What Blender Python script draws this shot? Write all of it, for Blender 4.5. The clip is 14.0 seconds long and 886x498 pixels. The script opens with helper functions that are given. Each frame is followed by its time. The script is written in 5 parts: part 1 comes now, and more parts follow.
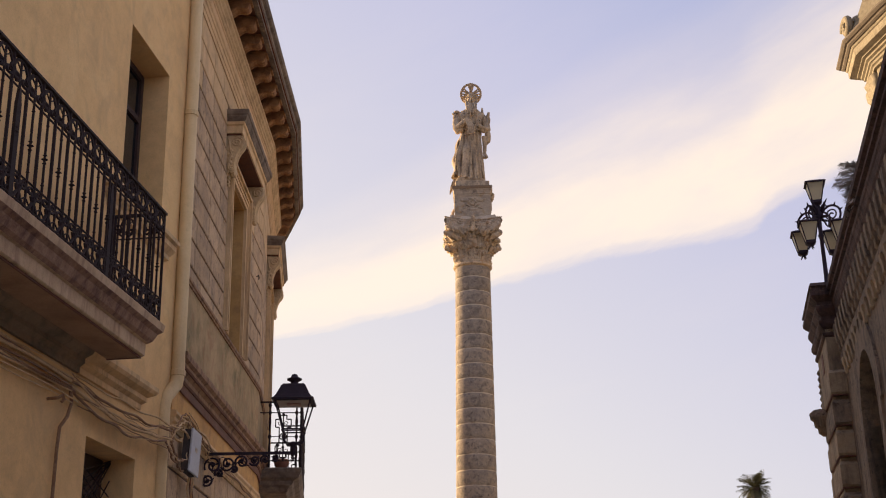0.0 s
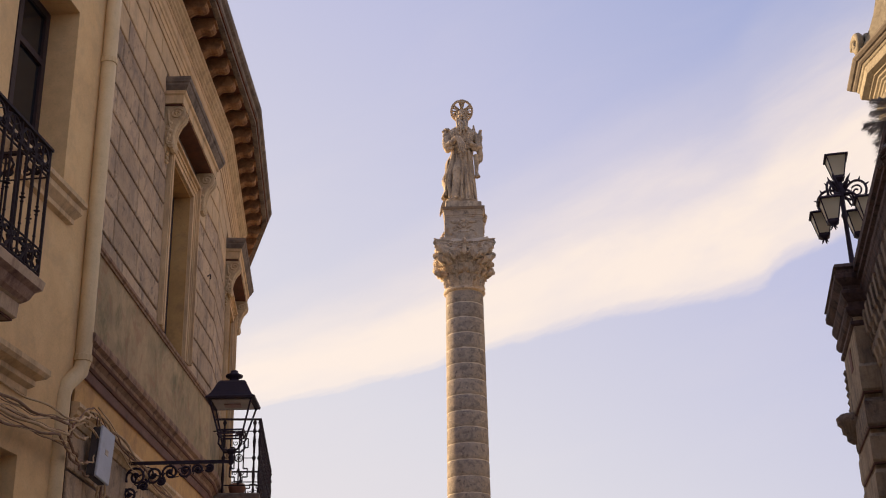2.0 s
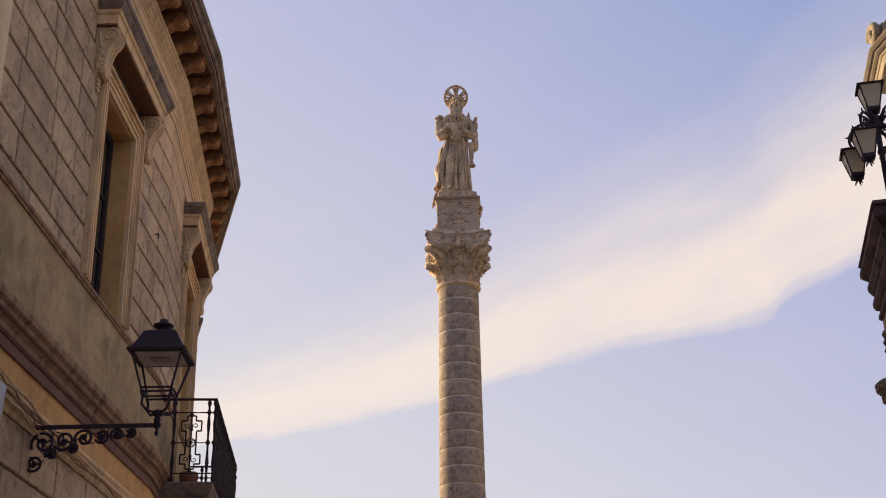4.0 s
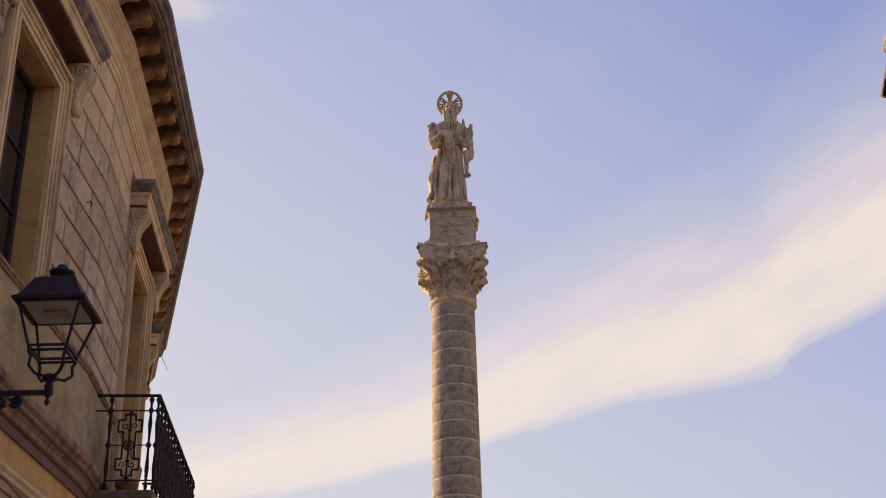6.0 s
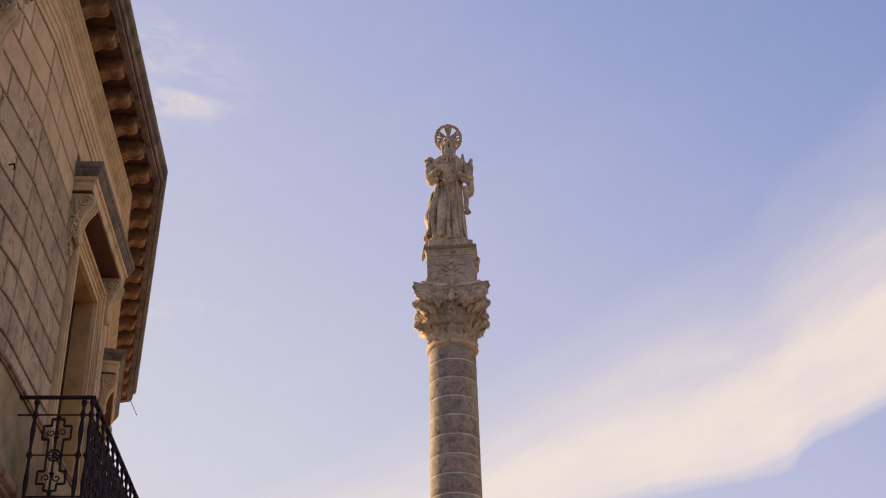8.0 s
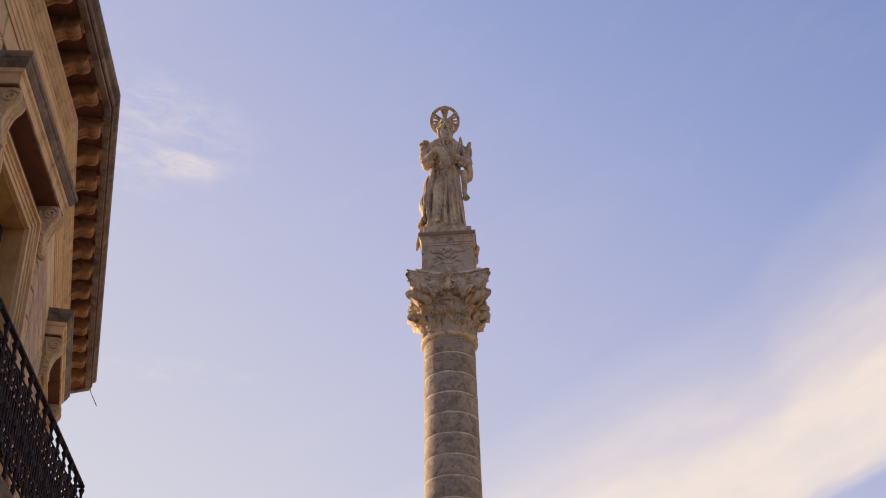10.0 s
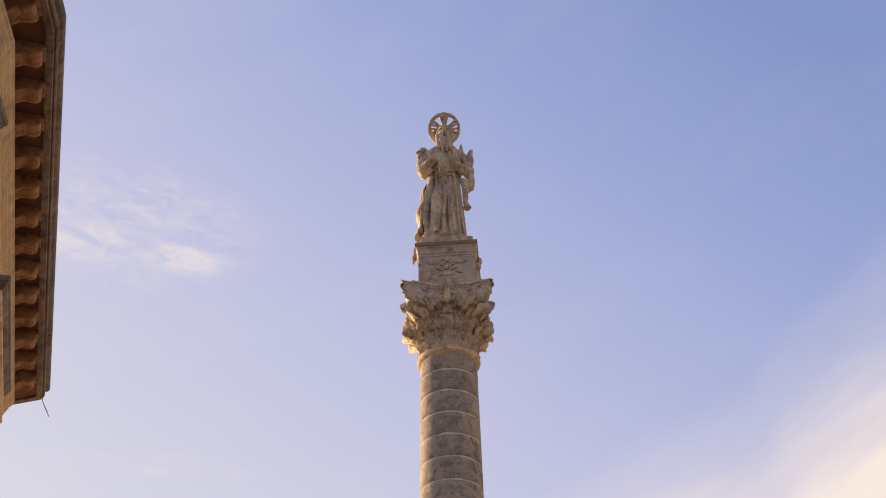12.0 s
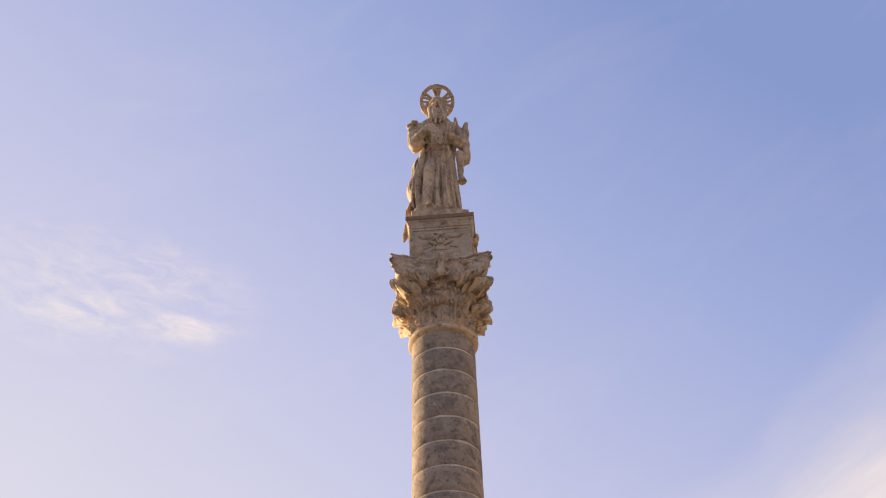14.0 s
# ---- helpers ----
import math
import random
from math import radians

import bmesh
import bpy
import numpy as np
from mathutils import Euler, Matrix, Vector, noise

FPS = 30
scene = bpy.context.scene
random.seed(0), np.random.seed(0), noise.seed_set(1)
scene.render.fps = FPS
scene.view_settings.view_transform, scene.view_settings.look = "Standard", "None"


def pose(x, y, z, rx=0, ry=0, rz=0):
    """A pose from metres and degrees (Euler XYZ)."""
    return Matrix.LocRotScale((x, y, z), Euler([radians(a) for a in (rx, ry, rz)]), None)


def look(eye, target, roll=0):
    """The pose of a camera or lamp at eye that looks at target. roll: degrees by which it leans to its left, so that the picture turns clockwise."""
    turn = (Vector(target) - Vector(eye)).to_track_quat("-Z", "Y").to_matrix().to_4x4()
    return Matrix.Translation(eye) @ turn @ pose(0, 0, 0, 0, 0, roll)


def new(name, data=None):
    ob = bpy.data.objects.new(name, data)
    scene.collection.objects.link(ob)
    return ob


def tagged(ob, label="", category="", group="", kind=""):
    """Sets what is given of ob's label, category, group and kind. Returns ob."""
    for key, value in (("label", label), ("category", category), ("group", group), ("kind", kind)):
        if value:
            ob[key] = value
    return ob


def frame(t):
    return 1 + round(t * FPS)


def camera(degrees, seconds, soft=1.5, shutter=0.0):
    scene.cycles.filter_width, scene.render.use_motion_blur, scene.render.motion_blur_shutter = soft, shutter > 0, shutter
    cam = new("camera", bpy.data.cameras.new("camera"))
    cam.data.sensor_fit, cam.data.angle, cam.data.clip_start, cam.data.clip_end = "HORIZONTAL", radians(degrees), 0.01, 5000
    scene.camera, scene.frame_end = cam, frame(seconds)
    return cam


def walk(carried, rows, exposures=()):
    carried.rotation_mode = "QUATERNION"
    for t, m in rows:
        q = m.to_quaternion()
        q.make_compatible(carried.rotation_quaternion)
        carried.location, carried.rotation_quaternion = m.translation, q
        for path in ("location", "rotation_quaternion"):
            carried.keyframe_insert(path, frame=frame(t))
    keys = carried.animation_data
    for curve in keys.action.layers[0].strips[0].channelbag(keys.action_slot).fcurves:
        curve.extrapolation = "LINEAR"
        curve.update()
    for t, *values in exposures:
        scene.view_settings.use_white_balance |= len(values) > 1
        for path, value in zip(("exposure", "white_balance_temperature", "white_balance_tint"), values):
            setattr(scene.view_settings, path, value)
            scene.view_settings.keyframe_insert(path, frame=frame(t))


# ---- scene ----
cam = camera(39.1, 14.0, soft=1.08)
METRES, EYE, TILT, LEAN, TURN = 16.0, 1.6, 0.0, 0.0, -1.6
ROWS = [
    (0.0, 0.0, 0.0, 0.0, 0.4, 19.49, 1.14),
    (0.5, 0.0061, 0.0323, -0.0023, 0.53, 20.37, 1.21),
    (1.0, 0.0125, 0.0689, -0.0052, 0.66, 21.3, 1.32),
    (1.5, 0.0185, 0.1022, -0.0068, 0.75, 21.87, 1.39),
    (2.0, 0.0254, 0.1374, -0.0084, 0.87, 22.26, 1.43),
    (2.5, 0.0305, 0.1691, -0.0092, 0.93, 22.57, 1.39),
    (3.0, 0.035, 0.2034, -0.0115, 1.02, 23.08, 1.37),
    (5.5, 0.0551, 0.3677, -0.0151, 1.48, 25.19, 1.48),
    (6.0, 0.0589, 0.4034, -0.0145, 1.64, 26.27, 1.55),
    (6.5, 0.0614, 0.4361, -0.0146, 1.8, 27.43, 1.6),
    (7.0, 0.064, 0.4722, -0.0166, 1.97, 28.64, 1.67),
    (7.5, 0.065, 0.5071, -0.018, 2.05, 29.66, 1.69),
    (10.0, 0.0631, 0.6976, -0.0246, 2.08, 33.41, 1.75),
    (10.5, 0.0634, 0.7335, -0.0267, 2.16, 33.71, 1.79),
    (11.0, 0.0608, 0.7751, -0.0252, 2.03, 34.62, 1.73),
    (11.5, 0.0614, 0.812, -0.0264, 2.06, 36.08, 1.62),
    (12.0, 0.0601, 0.8506, -0.0256, 2.08, 37.74, 1.65),
    (12.5, 0.0575, 0.8813, -0.0284, 2.11, 39.02, 1.82),
    (13.0, 0.0583, 0.9227, -0.0292, 2.15, 40.07, 1.79),
    (13.5, 0.0581, 0.9566, -0.0277, 2.2, 40.47, 1.91),
    (14.0, 0.0596, 0.9941, -0.0257, 2.31, 40.84, 2.02),
]
walk(cam, [(t, pose(0, 0, EYE, TILT, LEAN, TURN) @ pose(METRES * x, METRES * y, METRES * z, 90 + pitch, roll, yaw)) for t, x, y, z, yaw, pitch, roll in ROWS],
     [(0.0, 0.0, 6830, 9), (1.5, -0.06, 6660, 10), (3.0, -0.16, 6480, 10), (5.5, -0.24, 6340, 10), (7.5, -0.26, 6340, 10), (11.0, -0.18, 6420, 10), (14.0, -0.02, 6540, 10)])

# sky colours, from the hazy horizon to high up on the side away from the sun
HAZE = [(0.90, 0.80, 0.77), (0.765, 0.733, 0.80), (0.57, 0.572, 0.785), (0.36, 0.42, 0.71), (0.25, 0.32, 0.61)]
CLOUD, VEIL, NISHITA = (1.06, 0.90, 0.79), 0.96, 0.02

# ---- light ----
SUN_AZ, SUN_EL = 52.0, 9.0          # degrees left of the street's line, and above the horizon
to_sun = Vector((-math.sin(radians(SUN_AZ)) * math.cos(radians(SUN_EL)), math.cos(radians(SUN_AZ)) * math.cos(radians(SUN_EL)), math.sin(radians(SUN_EL))))
sun = new("sun", bpy.data.lights.new("sun", "SUN"))
sun.data.energy, sun.data.angle, sun.data.color = 11.5, radians(0.9), (1.0, 0.72, 0.44)
sun.matrix_world = look((0, 0, 60), Vector((0, 0, 60)) - to_sun)


class Nodes:
    """A short way to write node trees."""

    def __init__(self, tree):
        self.tree = tree
        tree.nodes.clear()

    def add(self, kind, **values):
        n = self.tree.nodes.new(kind)
        for k, v in values.items():
            setattr(n, k, v)
        return n

    def link(self, a, b):
        self.tree.links.new(a, b)

    def put(self, socket, v):
        if isinstance(v, bpy.types.NodeSocket):
            self.link(v, socket)
        else:
            socket.default_value = v

    def math(self, op, a, b=0.0, c=0.0, clamp=False):
        n = self.add("ShaderNodeMath", operation=op, use_clamp=clamp)
        for s, v in zip(n.inputs, (a, b, c)):
            self.put(s, v)
        return n.outputs[0]

    def ramp(self, fac, stops, smooth=False):
        n = self.add("ShaderNodeValToRGB")
        r = n.color_ramp
        r.interpolation = "EASE" if smooth else "LINEAR"
        while len(r.elements) < len(stops):
            r.elements.new(0.5)
        for e, (p, c) in zip(r.elements, stops):
            e.position, e.color = p, (*c, 1) if len(c) == 3 else c
        self.link(fac, n.inputs[0])
        return n.outputs[0]

    def mix(self, fac, a, b, blend="MIX"):
        n = self.add("ShaderNodeMix", data_type="RGBA", blend_type=blend)
        self.put(n.inputs[0], fac)
        self.put(n.inputs[6], a if isinstance(a, bpy.types.NodeSocket) else (*a, 1))
        self.put(n.inputs[7], b if isinstance(b, bpy.types.NodeSocket) else (*b, 1))
        return n.outputs[2]

    def noise(self, vec, scale, detail=4.0, rough=0.6, distort=0.0):
        n = self.add("ShaderNodeTexNoise")
        self.put(n.inputs["Vector"], vec)
        n.inputs["Scale"].default_value, n.inputs["Detail"].default_value = scale, detail
        n.inputs["Roughness"].default_value, n.inputs["Distortion"].default_value = rough, distort
        return n.outputs[0]


def g(v):
    return (v, v, v)


# evening sky: a Nishita sky, veiled by thin lavender haze, with one long streak of cloud and some wisps
world = bpy.data.worlds.new("evening_sky")
scene.world = world
world.use_nodes = True
w = Nodes(world.node_tree)
sky = w.add("ShaderNodeTexSky", sky_type="NISHITA", sun_disc=False)
sky.sun_elevation, sky.sun_rotation = radians(SUN_EL), radians(-SUN_AZ)
sky.air_density, sky.dust_density, sky.ozone_density = 1.0, 1.5, 2.0
way = w.add("ShaderNodeTexCoord").outputs["Generated"]
sep = w.add("ShaderNodeSeparateXYZ")
w.link(way, sep.inputs[0])
az = w.math("MULTIPLY", w.math("ARCTAN2", sep.outputs[0], sep.outputs[1]), 57.2958)
el = w.math("MULTIPLY", w.math("ARCSINE", sep.outputs[2]), 57.2958)
aside = w.math("SUBTRACT", 1.0, w.math("COSINE", w.math("MULTIPLY", w.math("ADD", az, 50.0), 0.01745 * 1.0)))
haze = w.math("ADD", w.math("MULTIPLY", el, 1 / 64), w.math("SUBTRACT", w.math("MULTIPLY", w.math("MINIMUM", aside, 0.75), 0.66), 0.18), clamp=True)

veil = w.ramp(haze, [(0.0, HAZE[0]), (0.28, HAZE[1]), (0.55, HAZE[2]), (0.8, HAZE[3]), (1.0, HAZE[4])])
flat = w.add("ShaderNodeCombineXYZ")
w.link(w.math("MULTIPLY", az, 0.05), flat.inputs[0])
w.link(w.math("SUBTRACT", w.math("MULTIPLY", el, 0.16), w.math("MULTIPLY", az, 0.045)), flat.inputs[1])
streaks = w.noise(flat.outputs[0], 1.6, 6, 0.6, 0.6)
wob = w.math("SUBTRACT", w.noise(flat.outputs[0], 6.0, 6, 0.62, 0.4), 0.5)
edge = w.add("ShaderNodeFloatCurve")
EDGE = [(-15, 14.1), (-10, 14.9), (-6, 15.55), (-2, 16.3), (2, 17.25), (5, 18.05), (7.5, 18.55), (9.5, 18.95), (12, 19.15), (15, 19.3), (16.3, 19.5), (17.2, 20.15), (18, 20.65), (20, 21.2), (22.5, 21.9), (30, 23.6)]
points = edge.mapping.curves[0].points
for k, (a_, e_) in enumerate(EDGE):
    spot_ = ((a_ + 15) / 45, (e_ - 14) / 12)
    if k in (0, len(EDGE) - 1):
        points[0 if k == 0 else len(points) - 1].location = spot_
    else:
        points.new(*spot_)
edge.mapping.update()
w.link(w.math("DIVIDE", w.math("ADD", az, 15.0), 45.0), edge.inputs["Value"])
low = w.math("ADD", w.math("ADD", w.math("MULTIPLY", edge.outputs[0], 12.0), 13.9), w.math("MULTIPLY", wob, 0.8))
thick = w.math("MAXIMUM", w.math("ADD", w.math("MULTIPLY", az, 0.17), 4.9), 2.2)
rise = w.math("DIVIDE", w.math("SUBTRACT", el, low), thick)
band = w.ramp(w.math("ADD", w.math("MULTIPLY", rise, 0.5), 0.25), [(0.0, g(0)), (0.235, g(0)), (0.262, g(0.42)), (0.295, g(0.82)), (0.36, g(0.96)), (0.47, g(1.0)), (0.62, g(0.55)), (0.82, g(0.17)), (1.0, g(0))], True)
band = w.math("MULTIPLY", band, w.math("ADD", w.math("MULTIPLY", streaks, 0.9), 0.55), clamp=True)
comb = w.math("SUBTRACT", w.noise(flat.outputs[0], 4.2, 7, 0.62, 0.35), 0.5)
band = w.math("MULTIPLY", band, w.math("ADD", 1.0, w.math("MULTIPLY", w.math("MULTIPLY", w.math("ADD", rise, 0.1, clamp=True), comb), 0.85)), clamp=True)
# wisps high on the sunny side: a faint veil with brighter puffs in it
flat2 = w.add("ShaderNodeCombineXYZ")
w.link(w.math("MULTIPLY", az, 0.16), flat2.inputs[0])
w.link(w.math("ADD", w.math("MULTIPLY", el, 0.50), w.math("MULTIPLY", az, 0.04)), flat2.inputs[1])
fluff = w.noise(flat2.outputs[0], 2.6, 7, 0.66, 0.6)
wisp = None
for a_, e_, wide_, high_, lo_, hi_, much_ in ((-18.5, 37.9, 10.0, 3.4, 0.38, 0.72, 0.42), (-14.0, 36.8, 3.4, 0.95, 0.33, 0.70, 0.72), (-20.0, 37.15, 5.0, 1.7, 0.38, 0.72, 0.66), (-15.2, 39.2, 4.0, 1.5, 0.40, 0.74, 0.5), (-14.0, 27.6, 6.0, 0.7, 0.42, 0.72, 0.25)):
    wx = w.math("DIVIDE", w.math("SUBTRACT", az, a_), wide_)
    wy = w.math("DIVIDE", w.math("SUBTRACT", el, e_), high_)
    spot = w.math("SUBTRACT", 1.0, w.math("ADD", w.math("MULTIPLY", wx, wx), w.math("MULTIPLY", wy, wy)), clamp=True)
    puff = w.math("MULTIPLY", w.math("MULTIPLY", spot, w.ramp(fluff, [(lo_, g(0)), (hi_, g(1))])), much_)
    wisp = puff if wisp is None else w.math("MAXIMUM", wisp, puff)
thin = w.math("MULTIPLY", w.ramp(streaks, [(0.5, g(0)), (0.8, g(1))]), 0.06)
cloud = w.math("MAXIMUM", w.math("MAXIMUM", band, wisp), thin)
colour = w.mix(cloud, veil, CLOUD)
total = w.mix(1.0, w.mix(1.0, colour, g(VEIL), "MULTIPLY"), w.mix(1.0, sky.outputs[0], g(NISHITA), "MULTIPLY"), "ADD")
back = w.add("ShaderNodeBackground")
w.link(total, back.inputs[0])
back.inputs[1].default_value = 1.0
w.link(back.outputs[0], w.add("ShaderNodeOutputWorld").inputs[0])

# ---- materials ----


def material(name, colour, dark=None, light=None, scale=1.0, rough=0.85, bump=0.3, grain=60.0, metal=0.0, stain=None, stain_amount=0.0, streak=False, vary=0.0, contrast=1.0, speck=None, lichen=None):
    """Stone, plaster, metal: colour with patches (dark, light), grain, stains that may run down, and relief."""
    m = bpy.data.materials.new(name)
    m.use_nodes = True
    n = Nodes(m.node_tree)
    at = n.add("ShaderNodeNewGeometry").outputs["Position"]
    dark = dark or tuple(c * 0.7 for c in colour)
    light = light or tuple(min(1, c * 1.15) for c in colour)
    big = n.noise(at, 0.9 * scale, 5, 0.65, 0.3)
    fine = n.noise(at, grain, 5, 0.7)
    mid = n.noise(at, 6.0 * scale, 6, 0.7)
    k = 0.5 / contrast
    c = n.ramp(n.math("ADD", n.math("MULTIPLY", big, 0.55), n.math("MULTIPLY", mid, 0.45)), [(0.5 - 0.22 * k * 2, dark), (0.5, colour), (0.5 + 0.22 * k * 2, light)])
    c = n.mix(n.math("MULTIPLY", n.math("ABSOLUTE", n.math("SUBTRACT", fine, 0.5)), 1.1), c, tuple(x * 0.45 for x in dark))
    if stain:
        if streak:
            s = n.add("ShaderNodeMapping")
            s.inputs["Scale"].default_value = (1.0, 1.0, 0.16)
            n.link(at, s.inputs[0])
            st = n.noise(s.outputs[0], 3.2 * scale, 6, 0.68, 0.2)
        else:
            st = n.noise(at, 2.1 * scale, 6, 0.7, 0.6)
        c = n.mix(n.math("MULTIPLY", n.ramp(st, [(0.48, g(0)), (0.68, g(1))]), stain_amount), c, stain)
    if speck:
        c = n.mix(n.math("MULTIPLY", n.ramp(n.noise(at, 17.0, 3, 0.6, 0.8), [(0.60, g(0)), (0.70, g(1))]), 0.75), c, speck)
        c = n.mix(n.math("MULTIPLY", n.ramp(n.noise(at, 11.0, 4, 0.7, 0.4), [(0.56, g(0)), (0.68, g(1))]), 0.7), c, tuple(x * 0.35 for x in dark))
    if lichen:
        c = n.mix(n.math("MULTIPLY", n.ramp(n.noise(at, 3.7, 5, 0.65, 0.9), [(0.54, g(0)), (0.66, g(1))]), 0.7), c, lichen)
    if vary:
        rnd = n.add("ShaderNodeObjectInfo").outputs["Random"]
        c = n.mix(1.0, c, n.ramp(rnd, [(0, g(1 - vary)), (1, g(1 + vary * 0.6))]), "MULTIPLY")
    p = n.add("ShaderNodeBsdfPrincipled")
    n.link(c, p.inputs["Base Color"])
    n.link(n.math("ADD", n.math("MULTIPLY", mid, 0.25), rough - 0.12, clamp=True), p.inputs["Roughness"])
    p.inputs["Metallic"].default_value = metal
    p.inputs["Specular IOR Level"].default_value = 0.3
    b = n.add("ShaderNodeBump")
    b.inputs["Strength"].default_value, b.inputs["Distance"].default_value = bump, 0.02
    n.link(n.math("ADD", n.math("MULTIPLY", mid, 0.7), n.math("MULTIPLY", fine, 0.3)), b.inputs["Height"])
    n.link(b.outputs[0], p.inputs["Normal"])
    n.link(p.outputs[0], n.add("ShaderNodeOutputMaterial").inputs[0])
    return m


def glass(name, colour, rough=0.05, see=0.0):
    m = bpy.data.materials.new(name)
    m.use_nodes = True
    p = m.node_tree.nodes["Principled BSDF"]
    p.inputs["Base Color"].default_value, p.inputs["Roughness"].default_value = (*colour, 1), rough
    p.inputs["Transmission Weight"].default_value, p.inputs["IOR"].default_value = see, 1.45
    return m


PLASTER = material("ochre_plaster", (0.79, 0.525, 0.245), (0.65, 0.42, 0.195), (0.85, 0.60, 0.295), 1.0, 0.9, 0.3, 40, stain=(0.52, 0.35, 0.185), stain_amount=0.6, streak=False, contrast=1.15)
TRIM = material("pale_stone_trim", (0.71, 0.49, 0.26), (0.49, 0.33, 0.175), (0.80, 0.575, 0.33), 1.6, 0.88, 0.35, 60, stain=(0.20, 0.13, 0.085), stain_amount=0.6, streak=True)
ASHLAR = material("ashlar_limestone", (0.53, 0.37, 0.225), (0.33, 0.24, 0.16), (0.64, 0.46, 0.28), 1.4, 0.9, 0.5, 50, stain=(0.21, 0.16, 0.125), stain_amount=0.7, vary=0.16, speck=(0.54, 0.40, 0.27))
CLEAN = material("clean_ashlar_limestone", (0.68, 0.475, 0.265), (0.52, 0.36, 0.20), (0.76, 0.545, 0.32), 1.4, 0.9, 0.35, 50, stain=(0.36, 0.25, 0.155), stain_amount=0.5, vary=0.08)
# mortar colour darkened to hold the shadow of deep joints
JOINT = material("shadowed_joint_mortar", (0.115, 0.075, 0.05), (0.06, 0.042, 0.032), (0.20, 0.13, 0.08), 3.0)
DADO = material("mossy_render", (0.41, 0.29, 0.15), (0.235, 0.178, 0.098), (0.55, 0.385, 0.21), 0.9, 0.92, 0.3, 45, stain=(0.16, 0.14, 0.065), stain_amount=0.85, contrast=1.3, lichen=(0.33, 0.185, 0.10))
BAND = material("ochre_band", (0.64, 0.37, 0.135), (0.47, 0.265, 0.10), (0.70, 0.44, 0.18), 1.5, 0.9, 0.2, 50, stain=(0.24, 0.13, 0.075), stain_amount=0.5)
CORNICE = material("weathered_cornice", (0.235, 0.18, 0.135), (0.10, 0.08, 0.063), (0.42, 0.33, 0.24), 2.2, 0.92, 0.6, 50, stain=(0.08, 0.062, 0.05), stain_amount=0.85)
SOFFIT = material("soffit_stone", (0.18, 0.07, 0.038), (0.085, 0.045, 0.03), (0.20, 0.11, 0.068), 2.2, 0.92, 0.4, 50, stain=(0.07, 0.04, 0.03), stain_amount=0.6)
SCROLL = material("carved_scroll_stone", (0.65, 0.465, 0.26), (0.44, 0.305, 0.165), (0.74, 0.555, 0.33), 2.2, 0.9, 0.35, 60, stain=(0.2, 0.13, 0.08), stain_amount=0.45)
SLAB = material("balcony_slab_stone", (0.57, 0.41, 0.26), (0.37, 0.25, 0.16), (0.67, 0.49, 0.32), 2.0, 0.9, 0.35, 50, stain=(0.22, 0.125, 0.09), stain_amount=0.7, streak=True, contrast=1.2)
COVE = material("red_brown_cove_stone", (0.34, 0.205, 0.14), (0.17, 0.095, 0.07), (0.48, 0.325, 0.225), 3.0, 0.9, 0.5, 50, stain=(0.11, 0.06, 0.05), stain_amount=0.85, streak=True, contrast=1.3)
MOULD_SHADE = material("mouldy_shaded_string_course", (0.27, 0.20, 0.135), (0.15, 0.115, 0.08), (0.37, 0.27, 0.175), 2.0, 0.92, 0.4, 50, stain=(0.115, 0.10, 0.07), stain_amount=0.7)
DRUM = material("column_limestone", (0.34, 0.275, 0.205), (0.18, 0.15, 0.125), (0.48, 0.385, 0.275), 2.6, 0.93, 0.8, 45, stain=(0.115, 0.102, 0.09), stain_amount=0.8, vary=0.12, speck=(0.46, 0.385, 0.30))
MORTAR = material("pale_mortar", (0.58, 0.49, 0.36), (0.27, 0.22, 0.165), (0.72, 0.61, 0.45), scale=3, contrast=1.4)
CARVED = material("carved_limestone", (0.60, 0.46, 0.305), (0.34, 0.265, 0.185), (0.75, 0.58, 0.39), 3.0, 0.93, 0.9, 40, stain=(0.19, 0.155, 0.125), stain_amount=0.7, speck=(0.66, 0.53, 0.38), lichen=(0.46, 0.27, 0.12))
WING = material("grey_carved_limestone", (0.56, 0.46, 0.35), (0.34, 0.28, 0.21), (0.68, 0.57, 0.44), 3.0, 0.93, 0.9, 40, stain=(0.27, 0.22, 0.175), stain_amount=0.6, speck=(0.68, 0.58, 0.45), lichen=(0.44, 0.27, 0.13))
DIE = material("pedestal_limestone", (0.45, 0.36, 0.26), (0.27, 0.22, 0.165), (0.58, 0.465, 0.33), 3.0, 0.93, 0.7, 40, stain=(0.18, 0.155, 0.13), stain_amount=0.7, speck=(0.58, 0.48, 0.35), lichen=(0.40, 0.23, 0.09))
STATUE = material("statue_limestone", (0.52, 0.40, 0.27), (0.27, 0.215, 0.16), (0.66, 0.51, 0.345), 3.4, 0.93, 0.8, 40, stain=(0.13, 0.11, 0.092), stain_amount=0.75, streak=True, speck=(0.62, 0.49, 0.35), contrast=1.3)
LICHEN = material("lichen_edge_stone", (0.23, 0.16, 0.10), (0.14, 0.105, 0.075), (0.32, 0.21, 0.115), 4.0, 0.95, 0.6, 40, stain=(0.33, 0.17, 0.06), stain_amount=0.5)
GREY = material("dark_weathered_stone", (0.29, 0.22, 0.15), (0.105, 0.083, 0.066), (0.42, 0.325, 0.22), 2.4, 0.93, 0.9, 35, stain=(0.043, 0.036, 0.032), stain_amount=0.8, streak=True, speck=(0.33, 0.27, 0.195))
LEDGE = material("stained_ledge_stone", (0.33, 0.195, 0.115), (0.15, 0.085, 0.055), (0.47, 0.30, 0.175), 2.4, 0.92, 0.5, 50, stain=(0.085, 0.05, 0.038), stain_amount=0.85, streak=True)
